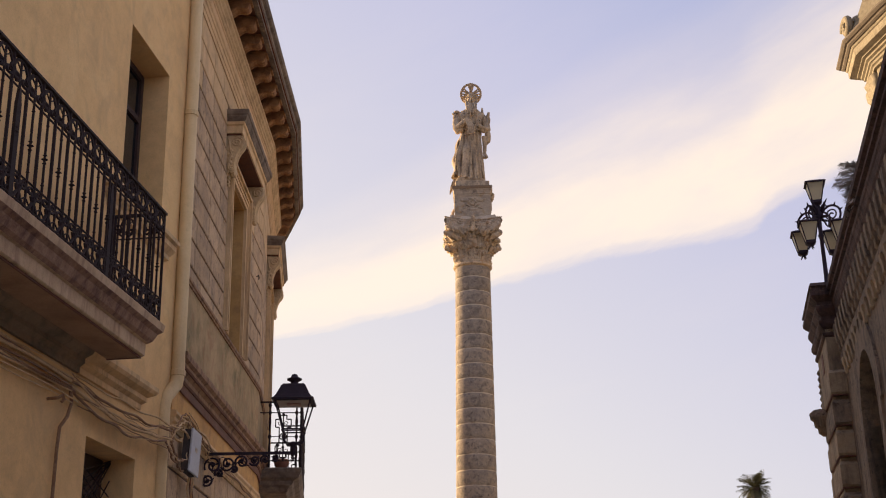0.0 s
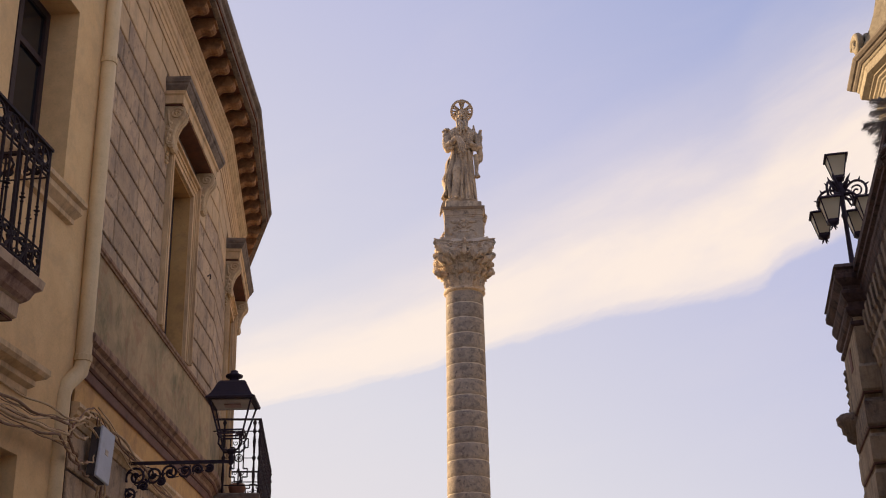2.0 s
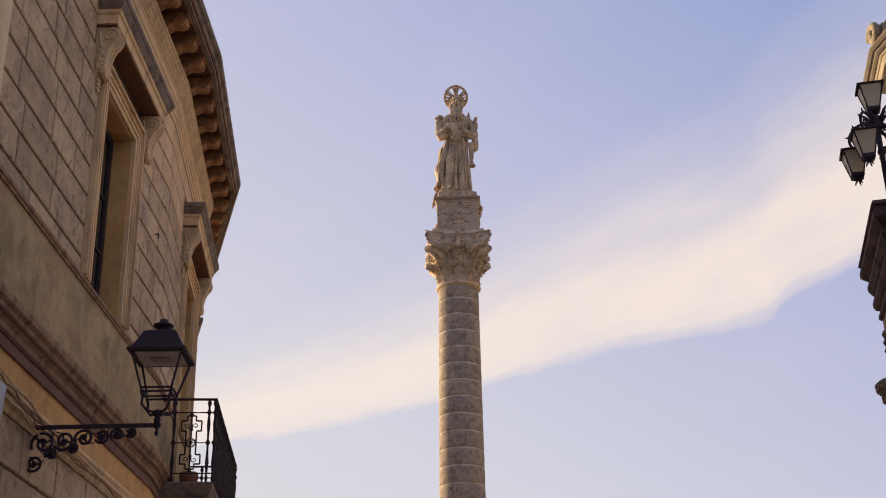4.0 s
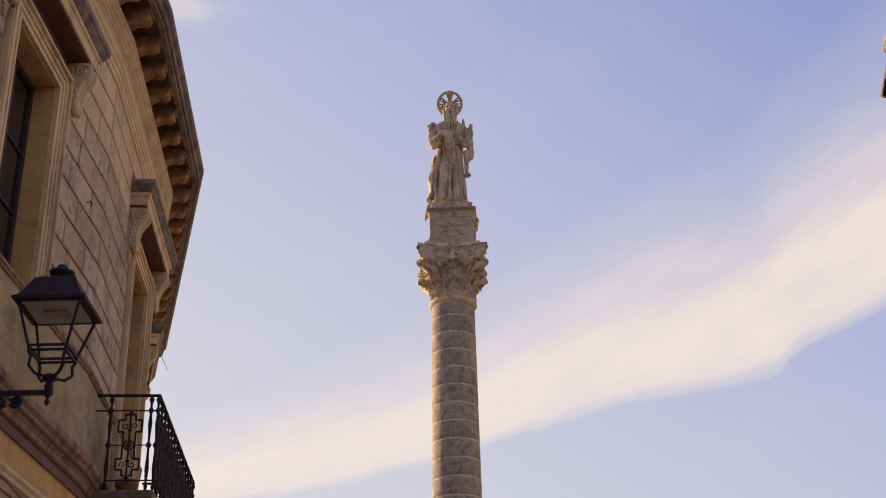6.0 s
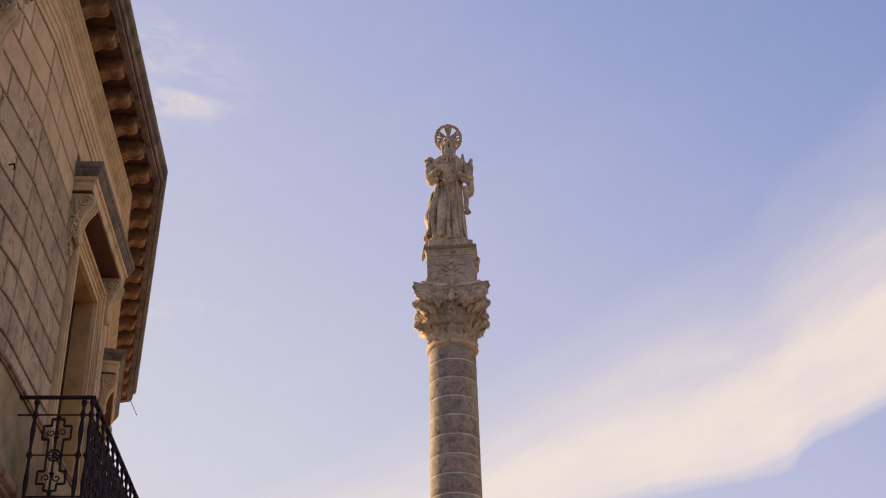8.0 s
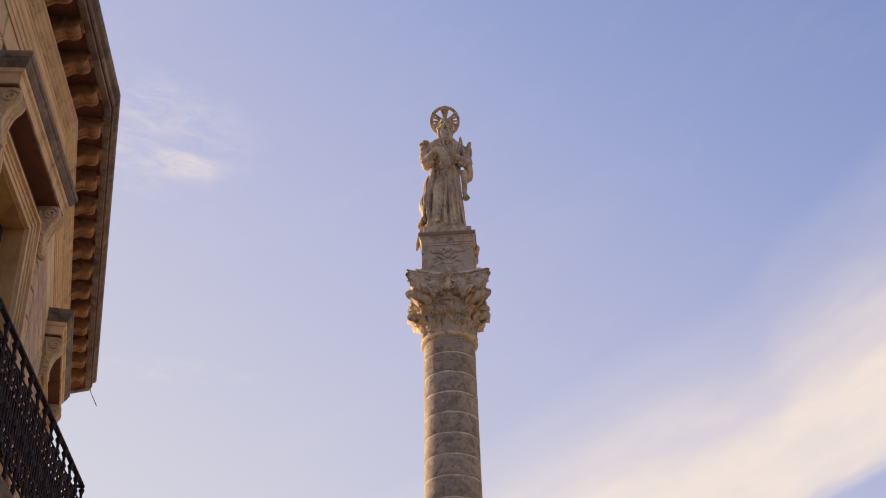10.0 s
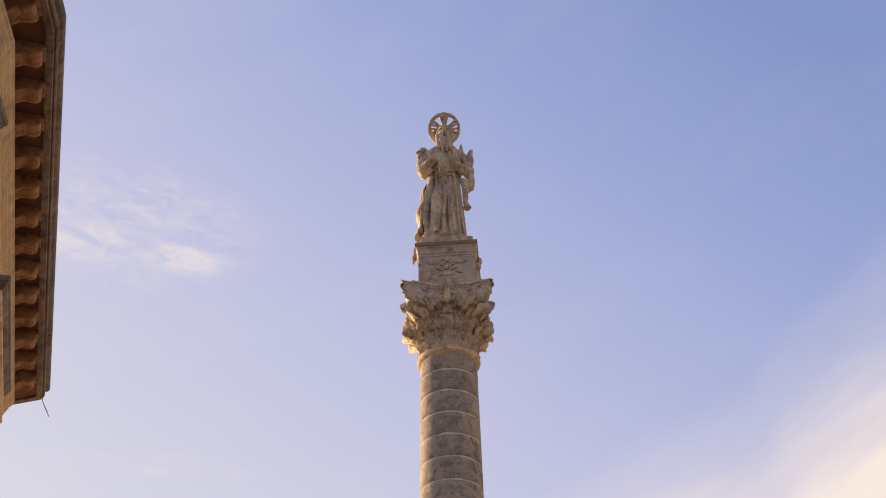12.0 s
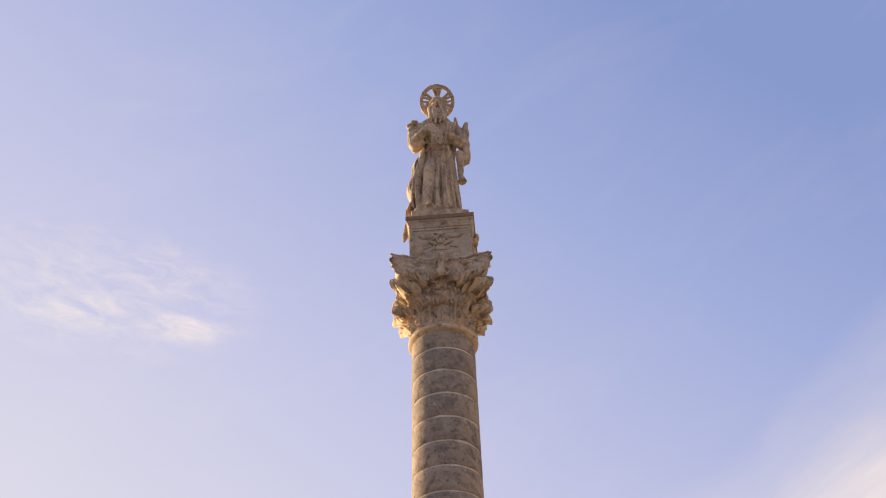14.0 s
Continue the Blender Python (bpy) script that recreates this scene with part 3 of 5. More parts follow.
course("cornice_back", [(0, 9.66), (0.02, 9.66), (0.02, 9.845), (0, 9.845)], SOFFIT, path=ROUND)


def modillion():
    """A scroll bracket: thick round roll at its front, hollow belly."""
    prof = [(0.0, 0.205), (0.0, -0.015), (0.06, -0.025), (0.12, -0.012), (0.17, 0.018), (0.21, 0.048), (0.25, 0.058), (0.29, 0.048), (0.33, 0.045), (0.365, 0.062), (0.385, 0.095), (0.385, 0.125), (0.372, 0.145), (0.41, 0.15), (0.41, 0.205)]
    bm = bmesh.new()
    rings = []
    for x, k in ((-0.09, 0.92), (-0.078, 1.0), (-0.052, 1.0), (-0.045, 0.93), (0.045, 0.93), (0.052, 1.0), (0.078, 1.0), (0.09, 0.92)):
        rings.append([(x, -o * 0.95, 0.205 + (z - 0.205) * k) for o, z in prof])
    loft(bm, rings)
    return mesh("modillion", bm, MODST)


MOD = modillion()
for m, length, *_ in segs:
    k = int(length / 0.46)
    for i in range(k):
        ob = place("modillion", MOD, H2, m @ pose((i + 0.5) * length / k, -0.018, 9.64))


def console(bm, x, z0, z1, out):
    """An S-shaped bracket under a hood."""
    h = z1 - z0
    prof = [(0.0, 1.0), (0.80, 1.0), (0.95, 0.965), (1.0, 0.89), (0.98, 0.80), (0.88, 0.72), (0.74, 0.655), (0.63, 0.56), (0.55, 0.44), (0.50, 0.33), (0.53, 0.25), (0.55, 0.17), (0.48, 0.095), (0.34, 0.08), (0.22, 0.13), (0.12, 0.05), (0.0, 0.0)]
    rings = [[(x + dx, -o * out * k, z0 + z * h) for o, z in prof] for dx, k in ((-0.095, 0.93), (-0.085, 1), (-0.058, 1), (-0.048, 0.90), (-0.012, 0.90), (0, 0.96), (0.012, 0.90), (0.048, 0.90), (0.058, 1), (0.085, 1), (0.095, 0.93))]
    loft(bm, rings)
    for s_ in (-1, 1):
        for o, z, r, a0 in ((0.60, 0.83, 0.072, 0.4), (0.34, 0.20, 0.042, 2.5)):
            tube(bm, [(x + s_ * 0.096, -(o * out + r * (1 - 0.85 * k) * math.cos(a0 + 10 * k)), z0 + z * h + r * (1 - 0.85 * k) * math.sin(a0 + 10 * k)) for k in (i / 20 for i in range(21))], 0.013, 6)
        tube(bm, [(x + s_ * 0.096, -o * out, z0 + z * h) for o, z in ((0.16, 0.90), (0.22, 0.70), (0.32, 0.52), (0.22, 0.36), (0.16, 0.22))], 0.014, 6)
        for o, z in ((0.30, 0.62), (0.20, 0.52), (0.36, 0.44), (0.26, 0.33)):
            blob(bm, (x + s_ * 0.092, -o * out, z0 + z * h), (0.018, 0.03, 0.028))


for i, (m, length, c, zb, zt, wall) in enumerate(segs):
    wd = thing("window", m, "tall window in a moulded stone frame under a bracketed hood", "window", "hooded windows of the ashlar house")
    a, b = c - 0.53, c + 0.53
    # moulded architrave: three steps
    for k, (o, w0, w1) in enumerate(((0.045, 0.0, 0.055), (0.058, 0.055, 0.068), (0.048, 0.068, 0.125), (0.064, 0.125, 0.138), (0.053, 0.138, 0.185), (0.085, 0.185, 0.215), (0.07, 0.215, 0.235))):
        bm = boxes((a - w1, a - w0, -o, 0.0, zb, zt + w1), (b + w0, b + w1, -o, 0.0, zb, zt + w1), (a - w0, b + w0, -o, 0.0, zt + w0, zt + w1))
        part("architrave", bm, TRIM, wd)
    # hood
    h0 = zt + 0.46
    L, R = c - 1.0, c + 1.0
    for nm, mt, lay in (("hood", TRIM, ((h0, 0.21, 0.0), (h0 + 0.10, 0.215, 0.0), (h0 + 0.115, 0.235, 0.02), (h0 + 0.15, 0.24, 0.025))), ("hood_cap", CORNICE, ((h0 + 0.15, 0.245, 0.03), (h0 + 0.20, 0.275, 0.06), (h0 + 0.225, 0.28, 0.065), (h0 + 0.235, 0.295, 0.075), (h0 + 0.27, 0.30, 0.08), (h0 + 0.30, 0.295, 0.075), (h0 + 0.32, 0.06, 0.0)))):
        bm = bmesh.new()
        loft(bm, [[(L - e, 0, z), (L - e, -o, z), (R + e, -o, z), (R + e, 0, z)] for z, o, e in lay])
        part(nm, bm, mt, wd, "moulded stone hood" if nm == "hood" else "dark weathered hood cap")
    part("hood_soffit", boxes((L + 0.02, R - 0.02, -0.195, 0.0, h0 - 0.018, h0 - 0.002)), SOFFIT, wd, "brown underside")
    for x in (c - 0.87, c + 0.87):
        bm = bmesh.new()
        console(bm, x, zt - 0.12, h0 - 0.02, 0.235)
        part("console", bm, SCROLL, wd, "carved scroll bracket with coiled ends")
        bm = bmesh.new()
        for j in range(3):
            for s_ in (-0.03, 0.0, 0.03):
                lathe(bm, [(0.003, zt - 0.13 - j * 0.05), (0.026, zt - 0.11 - j * 0.05), (0.003, zt - 0.085 - j * 0.05)], 8, (x + s_ * (1 - j * 0.3), -0.03))
        part("drop", bm, SCROLL, wd, "carved leaf drop", True)
    # joinery
    y0 = 0.19
    fr = part("window_frame", boxes((a, a + 0.07, y0, y0 + 0.06, zb, zt), (b - 0.07, b, y0, y0 + 0.06, zb, zt), (a + 0.07, b - 0.07, y0, y0 + 0.06, zt - 0.07, zt), (c - 0.04, c + 0.04, y0 - 0.01, y0 + 0.07, zb, zt - 0.07), (a + 0.07, b - 0.07, y0 - 0.01, y0 + 0.07, zb, zb + 0.09)), WOOD, wd, "dark wooden casement")
    for x0, x1 in ((a + 0.07, c - 0.04), (c + 0.04, b - 0.07)):
        part("pane", boxes((x0, x1, y0 + 0.025, y0 + 0.035, zb + 0.09, zt - 0.07)), PANE, fr, "dark glass pane")
        for z in (zb + 0.72, zb + 1.32):
            part("glazing_bar", boxes((x0, x1, y0 + 0.01, y0 + 0.05, z, z + 0.025)), WOOD, fr)
    part("reveal", boxes((a - 0.0, a + 0.012, -0.005, y0, zb, zt), (b - 0.012, b, -0.005, y0, zb, zt), (a + 0.012, b - 0.012, -0.005, y0, zt - 0.012, zt)), BAND, wd, "ochre plastered reveal")

# balcony of the second house
mB, lB, cB, *_ = segs[1]
b0, b1, bo = 0.62, 3.86, 0.63
slab2 = thing("balcony_slab", mB, "dark moulded stone balcony slab on the ashlar house", "balcony")
bm = bmesh.new()
loft(bm, [[(b0 + e, -0.0, z), (b0 + e, -o, z), (b1 - e, -o, z), (b1 - e, -0.0, z)] for z, o, e in ((4.40, 0.42, 0.16), (4.47, 0.46, 0.12), (4.50, 0.50, 0.09), (4.56, 0.53, 0.07), (4.60, 0.60, 0.02), (4.68, 0.64, -0.02), (4.72, 0.65, -0.03), (4.74, 0.64, -0.02))])
part("slab", bm, CORNICE, slab2)
rail2 = thing("balcony_railing", mB, "black iron balcony railing with geometric panels", "railing")
part("handrail", boxes((b0 - 0.02, b1 + 0.02, -bo - 0.02, -bo + 0.02, 5.71, 5.73), (b0 - 0.02, b0 + 0.02, -bo + 0.02, 0, 5.71, 5.73), (b1 - 0.02, b1 + 0.02, -bo + 0.02, 0, 5.71, 5.73)), IRON, rail2)
bm = bmesh.new()
for z in (4.84, 5.56):
    tube(bm, [(b0, 0, z), (b0, -bo, z), (b1, -bo, z), (b1, 0, z)], 0.009, 5)
part("cross_bar", bm, IRON, rail2)


def post_mesh():
    bm = bmesh.new()
    lathe(bm, [(0.012, 4.74), (0.02, 4.78), (0.012, 4.82), (0.014, 4.86), (0.022, 4.96), (0.013, 5.10), (0.012, 5.165), (0.031, 5.20), (0.012, 5.235), (0.013, 5.30), (0.022, 5.42), (0.012, 5.525), (0.029, 5.56), (0.012, 5.60), (0.014, 5.64), (0.028, 5.675), (0.012, 5.71)], 9)
    return mesh("baluster", bm, IRON, True)


def panel_mesh():
    """A stepped frame with a rosette and scrolls in it."""
    bm = bmesh.new()
    r = 0.0115
    f = [(-0.05, 5.52), (0.05, 5.52), (0.05, 5.46), (0.115, 5.46), (0.115, 5.34), (0.06, 5.34), (0.06, 5.06), (0.115, 5.06), (0.115, 4.95), (0.05, 4.95), (0.05, 4.89), (-0.05, 4.89), (-0.05, 4.95), (-0.115, 4.95), (-0.115, 5.06), (-0.06, 5.06), (-0.06, 5.34), (-0.115, 5.34), (-0.115, 5.46), (-0.05, 5.46), (-0.05, 5.52)]
    for (xa, za), (xb, zb_) in zip(f, f[1:]):
        tube(bm, [(xa, 0, za), (xb, 0, zb_)], r, 4)
    tube(bm, [(0, 0, 5.56), (0, 0, 4.84)], 0.010, 5)
    for z in (5.54, 5.36, 5.04, 4.87):
        lathe(bm, [(0.003, z - 0.03), (0.024, z), (0.003, z + 0.03)], 7)
    tube(bm, spiral(0, 5.20, 0.05, 0.05, 0, 1, 16), 0.008, 5)
    for i in range(8):
        a = i * math.pi / 4
        tube(bm, [(0, 0, 5.20), (0.05 * math.cos(a), 0, 5.20 + 0.05 * math.sin(a))], 0.006, 4)
    tube(bm, [(-0.2, 0, 5.20), (-0.05, 0, 5.20)], 0.007, 4)
    tube(bm, [(0.05, 0, 5.20), (0.2, 0, 5.20)], 0.007, 4)
    for s_ in (-1, 1):
        for z, q in ((5.40, 1), (5.00, -1)):
            tube(bm, spiral(0.045 * s_, z, 0.01, 0.035, 0, 1.1 * s_ * q, 12), 0.006, 4)
    return mesh("panel", bm, IRON)


POST2, PANEL2 = post_mesh(), panel_mesh()
n2 = 12
for i in range(n2 + 1):
    place("baluster", POST2, rail2, pose(b0 + (b1 - b0) * i / n2, -bo, 0))
    if i < n2:
        place("panel", PANEL2, rail2, pose(b0 + (b1 - b0) * (i + 0.5) / n2, -bo, 0))
for u in (b0, b1):
    place("baluster", POST2, rail2, pose(u, -0.165, 0))
    place("baluster", POST2, rail2, pose(u, -0.56, 0))
    place("panel", PANEL2, rail2, pose(u, -0.365, 0, 0, 0, 90))
bm = bmesh.new()
lathe(bm, [(0.07, 4.74), (0.10, 4.80), (0.115, 4.86), (0.10, 4.90), (0.09, 4.89)], 14)
solid("flower_pot", bm, CLAY, mB @ pose(b0 + 0.22, -0.34, 0), "round terracotta pot standing on the balcony slab", "pot", smooth=True)

# ---- wall lantern of the ashlar house ----
lx, ly = -1.34, 14.0
lamp = thing("wall_lantern", pose(lx, ly, 0), "black iron wall lantern on a scrolled bracket", "lantern")
ax = -2.36 - lx
bm = boxes((ax, 0.03, -0.014, 0.014, 4.135, 4.165))
part("arm", bm, LAMPIRON, lamp)
bm = boxes((ax - 0.015, ax + 0.02, -0.03, 0.03, 3.78, 4.22))
part("wall_plate", bm, LAMPIRON, lamp)
for cx, cz, r, t in ((ax + 0.13, 4.02, 0.10, 1), (ax + 0.29, 4.04, 0.085, -1), (ax + 0.45, 4.055, 0.078, 1), (ax + 0.59, 4.07, 0.06, -1), (ax + 0.71, 4.08, 0.052, 1), (ax + 0.82, 4.095, 0.04, -1), (ax + 0.07, 3.86, 0.07, -1), (ax + 0.20, 3.93, 0.05, 1), (ax + 0.37, 3.98, 0.04, -1)):
    bm = bmesh.new()
    tube(bm, spiral(cx, cz, r * 0.2, r, 0.5, 1.5 * t, 24), 0.012, 6)
    lathe(bm, [(0.003, cz - 0.022), (0.022, cz), (0.003, cz + 0.022)], 8, (cx, 0))
    for j in range(3):
        a = 2.1 * j + cx * 9
        tube(bm, [(cx, 0, cz), (cx + r * 0.7 * math.cos(a), 0, cz + r * 0.7 * math.sin(a)), (cx + r * 1.2 * math.cos(a + 0.5), 0, cz + r * 1.15 * math.sin(a + 0.5))], 0.011, 5, 0.4)
    part("scroll", bm, LAMPIRON, lamp, "leafy iron scroll")
bm = bmesh.new()
lathe(bm, [(0.004, 4.06), (0.018, 4.085), (0.008, 4.11), (0.024, 4.13), (0.024, 4.17), (0.03, 4.19), (0.02, 4.215), (0.045, 4.235), (0.05, 4.26), (0.02, 4.275)], 12)
part("socket", bm, LAMPIRON, lamp, "turned iron socket and drop", True)
bm = bmesh.new()
for sx in (-1, 1):
    for sy in (-1, 1):
        tube(bm, [(0.02 * sx, 0.02 * sy, 4.25), (0.075 * sx, 0.075 * sy, 4.255), (0.11 * sx, 0.11 * sy, 4.30), (0.105 * sx, 0.105 * sy, 4.36), (0.122 * sx, 0.122 * sy, 4.40)], 0.011, 6)
part("cradle", bm, LAMPIRON, lamp)
E0, E1, Z0, Z1 = 0.115, 0.20, 4.40, 4.72
for sx in (-1, 1):
    for sy in (-1, 1):
        bm = bmesh.new()
        tube(bm, [(E0 * sx, E0 * sy, Z0), (E1 * sx, E1 * sy, Z1)], 0.011, 4)
        part("cage_bar", bm, LAMPIRON, lamp)
for e, z in ((E0, Z0), (E0 + 0.008, Z0 + 0.03), (E1, Z1)):
    bm = bmesh.new()
    for (xa, ya), (xb, yb) in (((-1, -1), (1, -1)), ((1, -1), (1, 1)), ((1, 1), (-1, 1)), ((-1, 1), (-1, -1))):
        tube(bm, [(xa * e, ya * e, z), (xb * e, yb * e, z)], 0.010, 4)
    part("cage_ring", bm, LAMPIRON, lamp)
bm = bmesh.new()


def square(e, z):
    return [(-e, -e, z), (e, -e, z), (e, e, z), (-e, e, z)]


loft(bm, [square(0.232, 4.715), square(0.237, 4.735), square(0.212, 4.75), square(0.185, 4.79), square(0.135, 4.90), square(0.115, 4.92)])
part("roof", bm, LAMPIRON, lamp, "hipped lantern roof")
bm = bmesh.new()
lathe(bm, [(0.07, 4.92), (0.05, 4.94), (0.042, 4.965), (0.082, 4.982), (0.086, 4.998), (0.05, 5.014), (0.036, 5.03), (0.034, 5.045), (0.01, 5.055)], 14)
part("chimney", bm, LAMPIRON, lamp, "round vent cap", True)
part("reflector", boxes((-0.18, 0.18, -0.18, 0.18, 4.705, 4.714)), INNER, lamp, "pale inner plate")
part("light_unit", boxes((-0.08, 0.08, -0.05, 0.05, 4.69, 4.704)), UNIT, lamp, "small reddish light unit")

# ---- junction box and cables ----
mj = along(W0, WA) @ pose(0.50, -0.11, 3.93, 0, 8, -9)
jb = thing("junction_box", mj, "grey plastic junction box on the house wall", "box")
bm = boxes((-0.125, 0.125, -0.05, 0.03, -0.22, 0.22))
bmesh.ops.bevel(bm, geom=bm.edges[:], offset=0.012, segments=2, affect="EDGES")
part("case", bm, CASE, jb, "dark box body")
bm = boxes((-0.13, 0.13, -0.075, -0.0505, -0.225, 0.225))
bmesh.ops.bevel(bm, geom=bm.edges[:], offset=0.006, segments=1, affect="EDGES")
part("lid", bm, BOX, jb)
part("mark", boxes((-0.03, 0.03, -0.079, -0.0755, 0.0, 0.045)), MORTAR, jb, "small pale sticker")


def sag(a, b, drop, n=10, wig=0.015, seed=0):
    a, b = Vector(a), Vector(b)
    pts = []
    for i in range(n + 1):
        k = i / n
        p = a.lerp(b, k)
        p.z -= 4 * drop * k * (1 - k)
        p += Vector((noise.noise((k * 6, seed, 0)), noise.noise((k * 6, seed, 5)), noise.noise((k * 6, seed, 9)))) * wig
        pts.append(p)
    return pts


def on1(u, z, out=0.05):
    return H1 @ Vector((u, -out, z))


def on2(u, z, out=0.06):
    return segs[0][0] @ Vector((u, -out, z))


runs = [
    (on1(-9, 4.02), on1(-2.5, 3.97), 0.01, 0.014), (on1(-9, 3.98), on1(-2.5, 3.93), 0.02, 0.010), (on1(-9, 3.90), on1(-2.5, 3.90), 0.015, 0.012), (on1(-9, 4.06), on1(-2.4, 4.00), 0.0, 0.009),
    (on1(-2.5, 3.97), on1(-0.35, 3.98, 0.16), 0.04, 0.013), (on1(-2.5, 3.93), on1(-0.35, 3.90, 0.16), 0.08, 0.016), (on1(-2.5, 3.90), on1(-0.5, 3.86, 0.16), 0.12, 0.012), (on1(-2.4, 4.03), on1(-0.2, 4.04, 0.18), 0.02, 0.010),
    (on1(-0.35, 3.98, 0.16), on2(0.20, 4.02, 0.10), 0.05, 0.012), (on1(-0.35, 3.90, 0.16), on2(0.22, 3.82, 0.10), 0.08, 0.014), (on1(-0.2, 4.04, 0.18), on2(0.4, 4.22, 0.12), -0.03, 0.011), (on1(-0.5, 3.86, 0.16), on2(0.3, 3.72, 0.1), 0.05, 0.012),
    (on2(0.22, 4.24, 0.1), on2(0.95, 4.25, 0.1), -0.03, 0.013), (on2(0.95, 4.25, 0.1), on2(5.3, 4.13, 0.09), 0.03, 0.012), (on2(0.9, 4.20, 0.1), on2(5.4, 4.09, 0.09), 0.03, 0.010), (on2(0.6, 4.18, 0.1), on2(3.2, 4.09, 0.08), 0.05, 0.008),
    (on2(0.75, 4.15, 0.1), on2(0.72, 3.3, 0.08), -0.02, 0.012), (on2(0.62, 3.7, 0.1), on2(0.55, 2.6, 0.08), 0.0, 0.014), (on2(0.85, 4.15, 0.09), on2(0.9, 3.0, 0.06), 0.0, 0.010),
]
rnd = random.Random(11)
for i in range(8):
    z = rnd.uniform(3.80, 4.06)
    runs.append((on1(-9, z + 0.02, rnd.uniform(0.03, 0.09)), on1(-2.45 + rnd.uniform(-0.1, 0.1), z - 0.02, 0.06), rnd.uniform(0, 0.05), rnd.uniform(0.004, 0.009)))
    runs.append((on1(-2.45 + rnd.uniform(-0.1, 0.1), z - 0.02, 0.06), on1(-0.35 + rnd.uniform(-0.15, 0.1), z - 0.02, 0.16), rnd.uniform(0.0, 0.13), rnd.uniform(0.004, 0.009)))
    if i % 2:
        runs.append((on1(-0.35, z, 0.16), on2(rnd.uniform(0.2, 0.5), rnd.uniform(3.65, 4.3), 0.12), rnd.uniform(-0.12, 0.12), rnd.uniform(0.005, 0.010)))
        runs.append((on2(rnd.uniform(0.3, 0.8), rnd.uniform(4.1, 4.3), 0.13), on2(rnd.uniform(0.6, 1.0), rnd.uniform(3.3, 3.8), 0.08), rnd.uniform(-0.1, 0.1), rnd.uniform(0.005, 0.010)))
        runs.append((on2(rnd.uniform(0.2, 0.6), rnd.uniform(4.2, 4.34), 0.12), on2(rnd.uniform(1.2, 5.3), rnd.uniform(4.06, 4.16), 0.09), rnd.uniform(-0.02, 0.05), rnd.uniform(0.004, 0.008)))
for i, (a, b, d, r) in enumerate(runs):
    bm = bmesh.new()
    tube(bm, sag(a, b, d, 26, 0.035, i), r * 0.88, 6)
    solid("cable", bm, CABLE_PALE if i % 5 in (0, 2, 3) else CABLE, None, "bundled wall cable sagging along the house fronts", "cable", group="cables along the house fronts", smooth=True)
bm = bmesh.new()
tube(bm, [on1(-2.5, 3.93, 0.05), on1(-2.46, 3.80, 0.05), on1(-2.50, 3.68, 0.04), on1(-2.60, 3.58, 0.03), on1(-2.62, 3.40, 0.03), on1(-2.64, 2.4, 0.03)], 0.014, 7)
solid("cable", bm, CABLE, None, "brown cable dropping down the plaster wall", "cable", smooth=True)
bm = bmesh.new()
tube(bm, [on1(-2.80, 3.76, 0.0), on1(-2.80, 3.765, 0.09), on1(-2.77, 3.79, 0.11), on1(-2.74, 3.765, 0.11), on1(-2.76, 3.74, 0.10)], 0.013, 7)
solid("wall_hook", bm, CABLE, None, "small rusty iron hook in the plaster wall", "hook")
bm = bmesh.new()
tube(bm, [on2(5.02, 7.31, -0.02), on2(5.02, 7.31, 0.03), on2(5.05, 7.34, 0.045), on2(5.08, 7.31, 0.05), on2(5.05, 7.28, 0.05)], 0.008, 6)
solid("wall_hook", bm, IRON, None, "small black iron ring in the ashlar wall", "hook")
m2 = segs[2][0]
bm = bmesh.new()
tube(bm, [m2 @ Vector((6.50, -0.46, 9.86)), m2 @ Vector((6.53, -0.50, 9.74)), m2 @ Vector((6.56, -0.55, 9.66)), m2 @ Vector((6.58, -0.60, 9.57))], 0.006, 5)
solid("loose_wire", bm, CABLE, None, "loose thin wire hanging from the cornice end", "wire")

# ---- the column ----
AX, AY = 1.474, 30.25
COL = pose(AX, AY, 0, 0, 0.6, 0)
column = thing("column", COL, "tall ancient limestone column with a leafy carved capital", "column")


def radius(z):
    return 0.447 + (11.7 - z) * 0.0084


z = 11.735
i = 0
step = 0.375
core = bmesh.new()
lathe(core, [(radius(1.2) - 0.009, 1.2), (radius(11.7) - 0.009, 11.73)], 56)
part("mortar_core", core, MORTAR, column, "pale mortar in the joints")
while z > 1.3:
    step = 0.305 if z > 11.7 else 0.375
    zb = max(1.2, z - step)
    bm = bmesh.new()
    rings = []
    for q, dr, lip in ((zb + 0.010, -0.010, 1), (zb + 0.022, 0.0, 1), (zb + 0.12, 0.0, 0), (zb + 0.25, 0.0, 0), (z - 0.022, 0.0, -1), (z - 0.010, -0.010, -1)):
        ring = []
        for a in (2 * math.pi * j / 72 for j in range(72)):
            c_, s_ = math.cos(a), math.sin(a)
            r = radius(q) + dr + 0.005 * noise.noise((c_ * 3, s_ * 3, q * 6)) + 0.003 * noise.noise((c_ * 11, s_ * 11, q * 15))
            ring.append((r * c_, r * s_, q + lip * 0.009 * noise.noise((c_ * 4, s_ * 4, zb * 7 + lip))))
        rings.append(ring)
    loft(bm, rings)
    part("drum", bm, DRUM, column, smooth=True)
    z -= step
bm = bmesh.new()
lathe(bm, [(0.56, 0.9), (0.66, 0.95), (0.68, 1.02), (0.64, 1.08), (0.60, 1.10), (0.62, 1.16), (0.58, 1.2)], 48)
box(bm, -0.75, 0.75, -0.75, 0.75, 0, 0.9)
part("base", bm, DRUM, column)
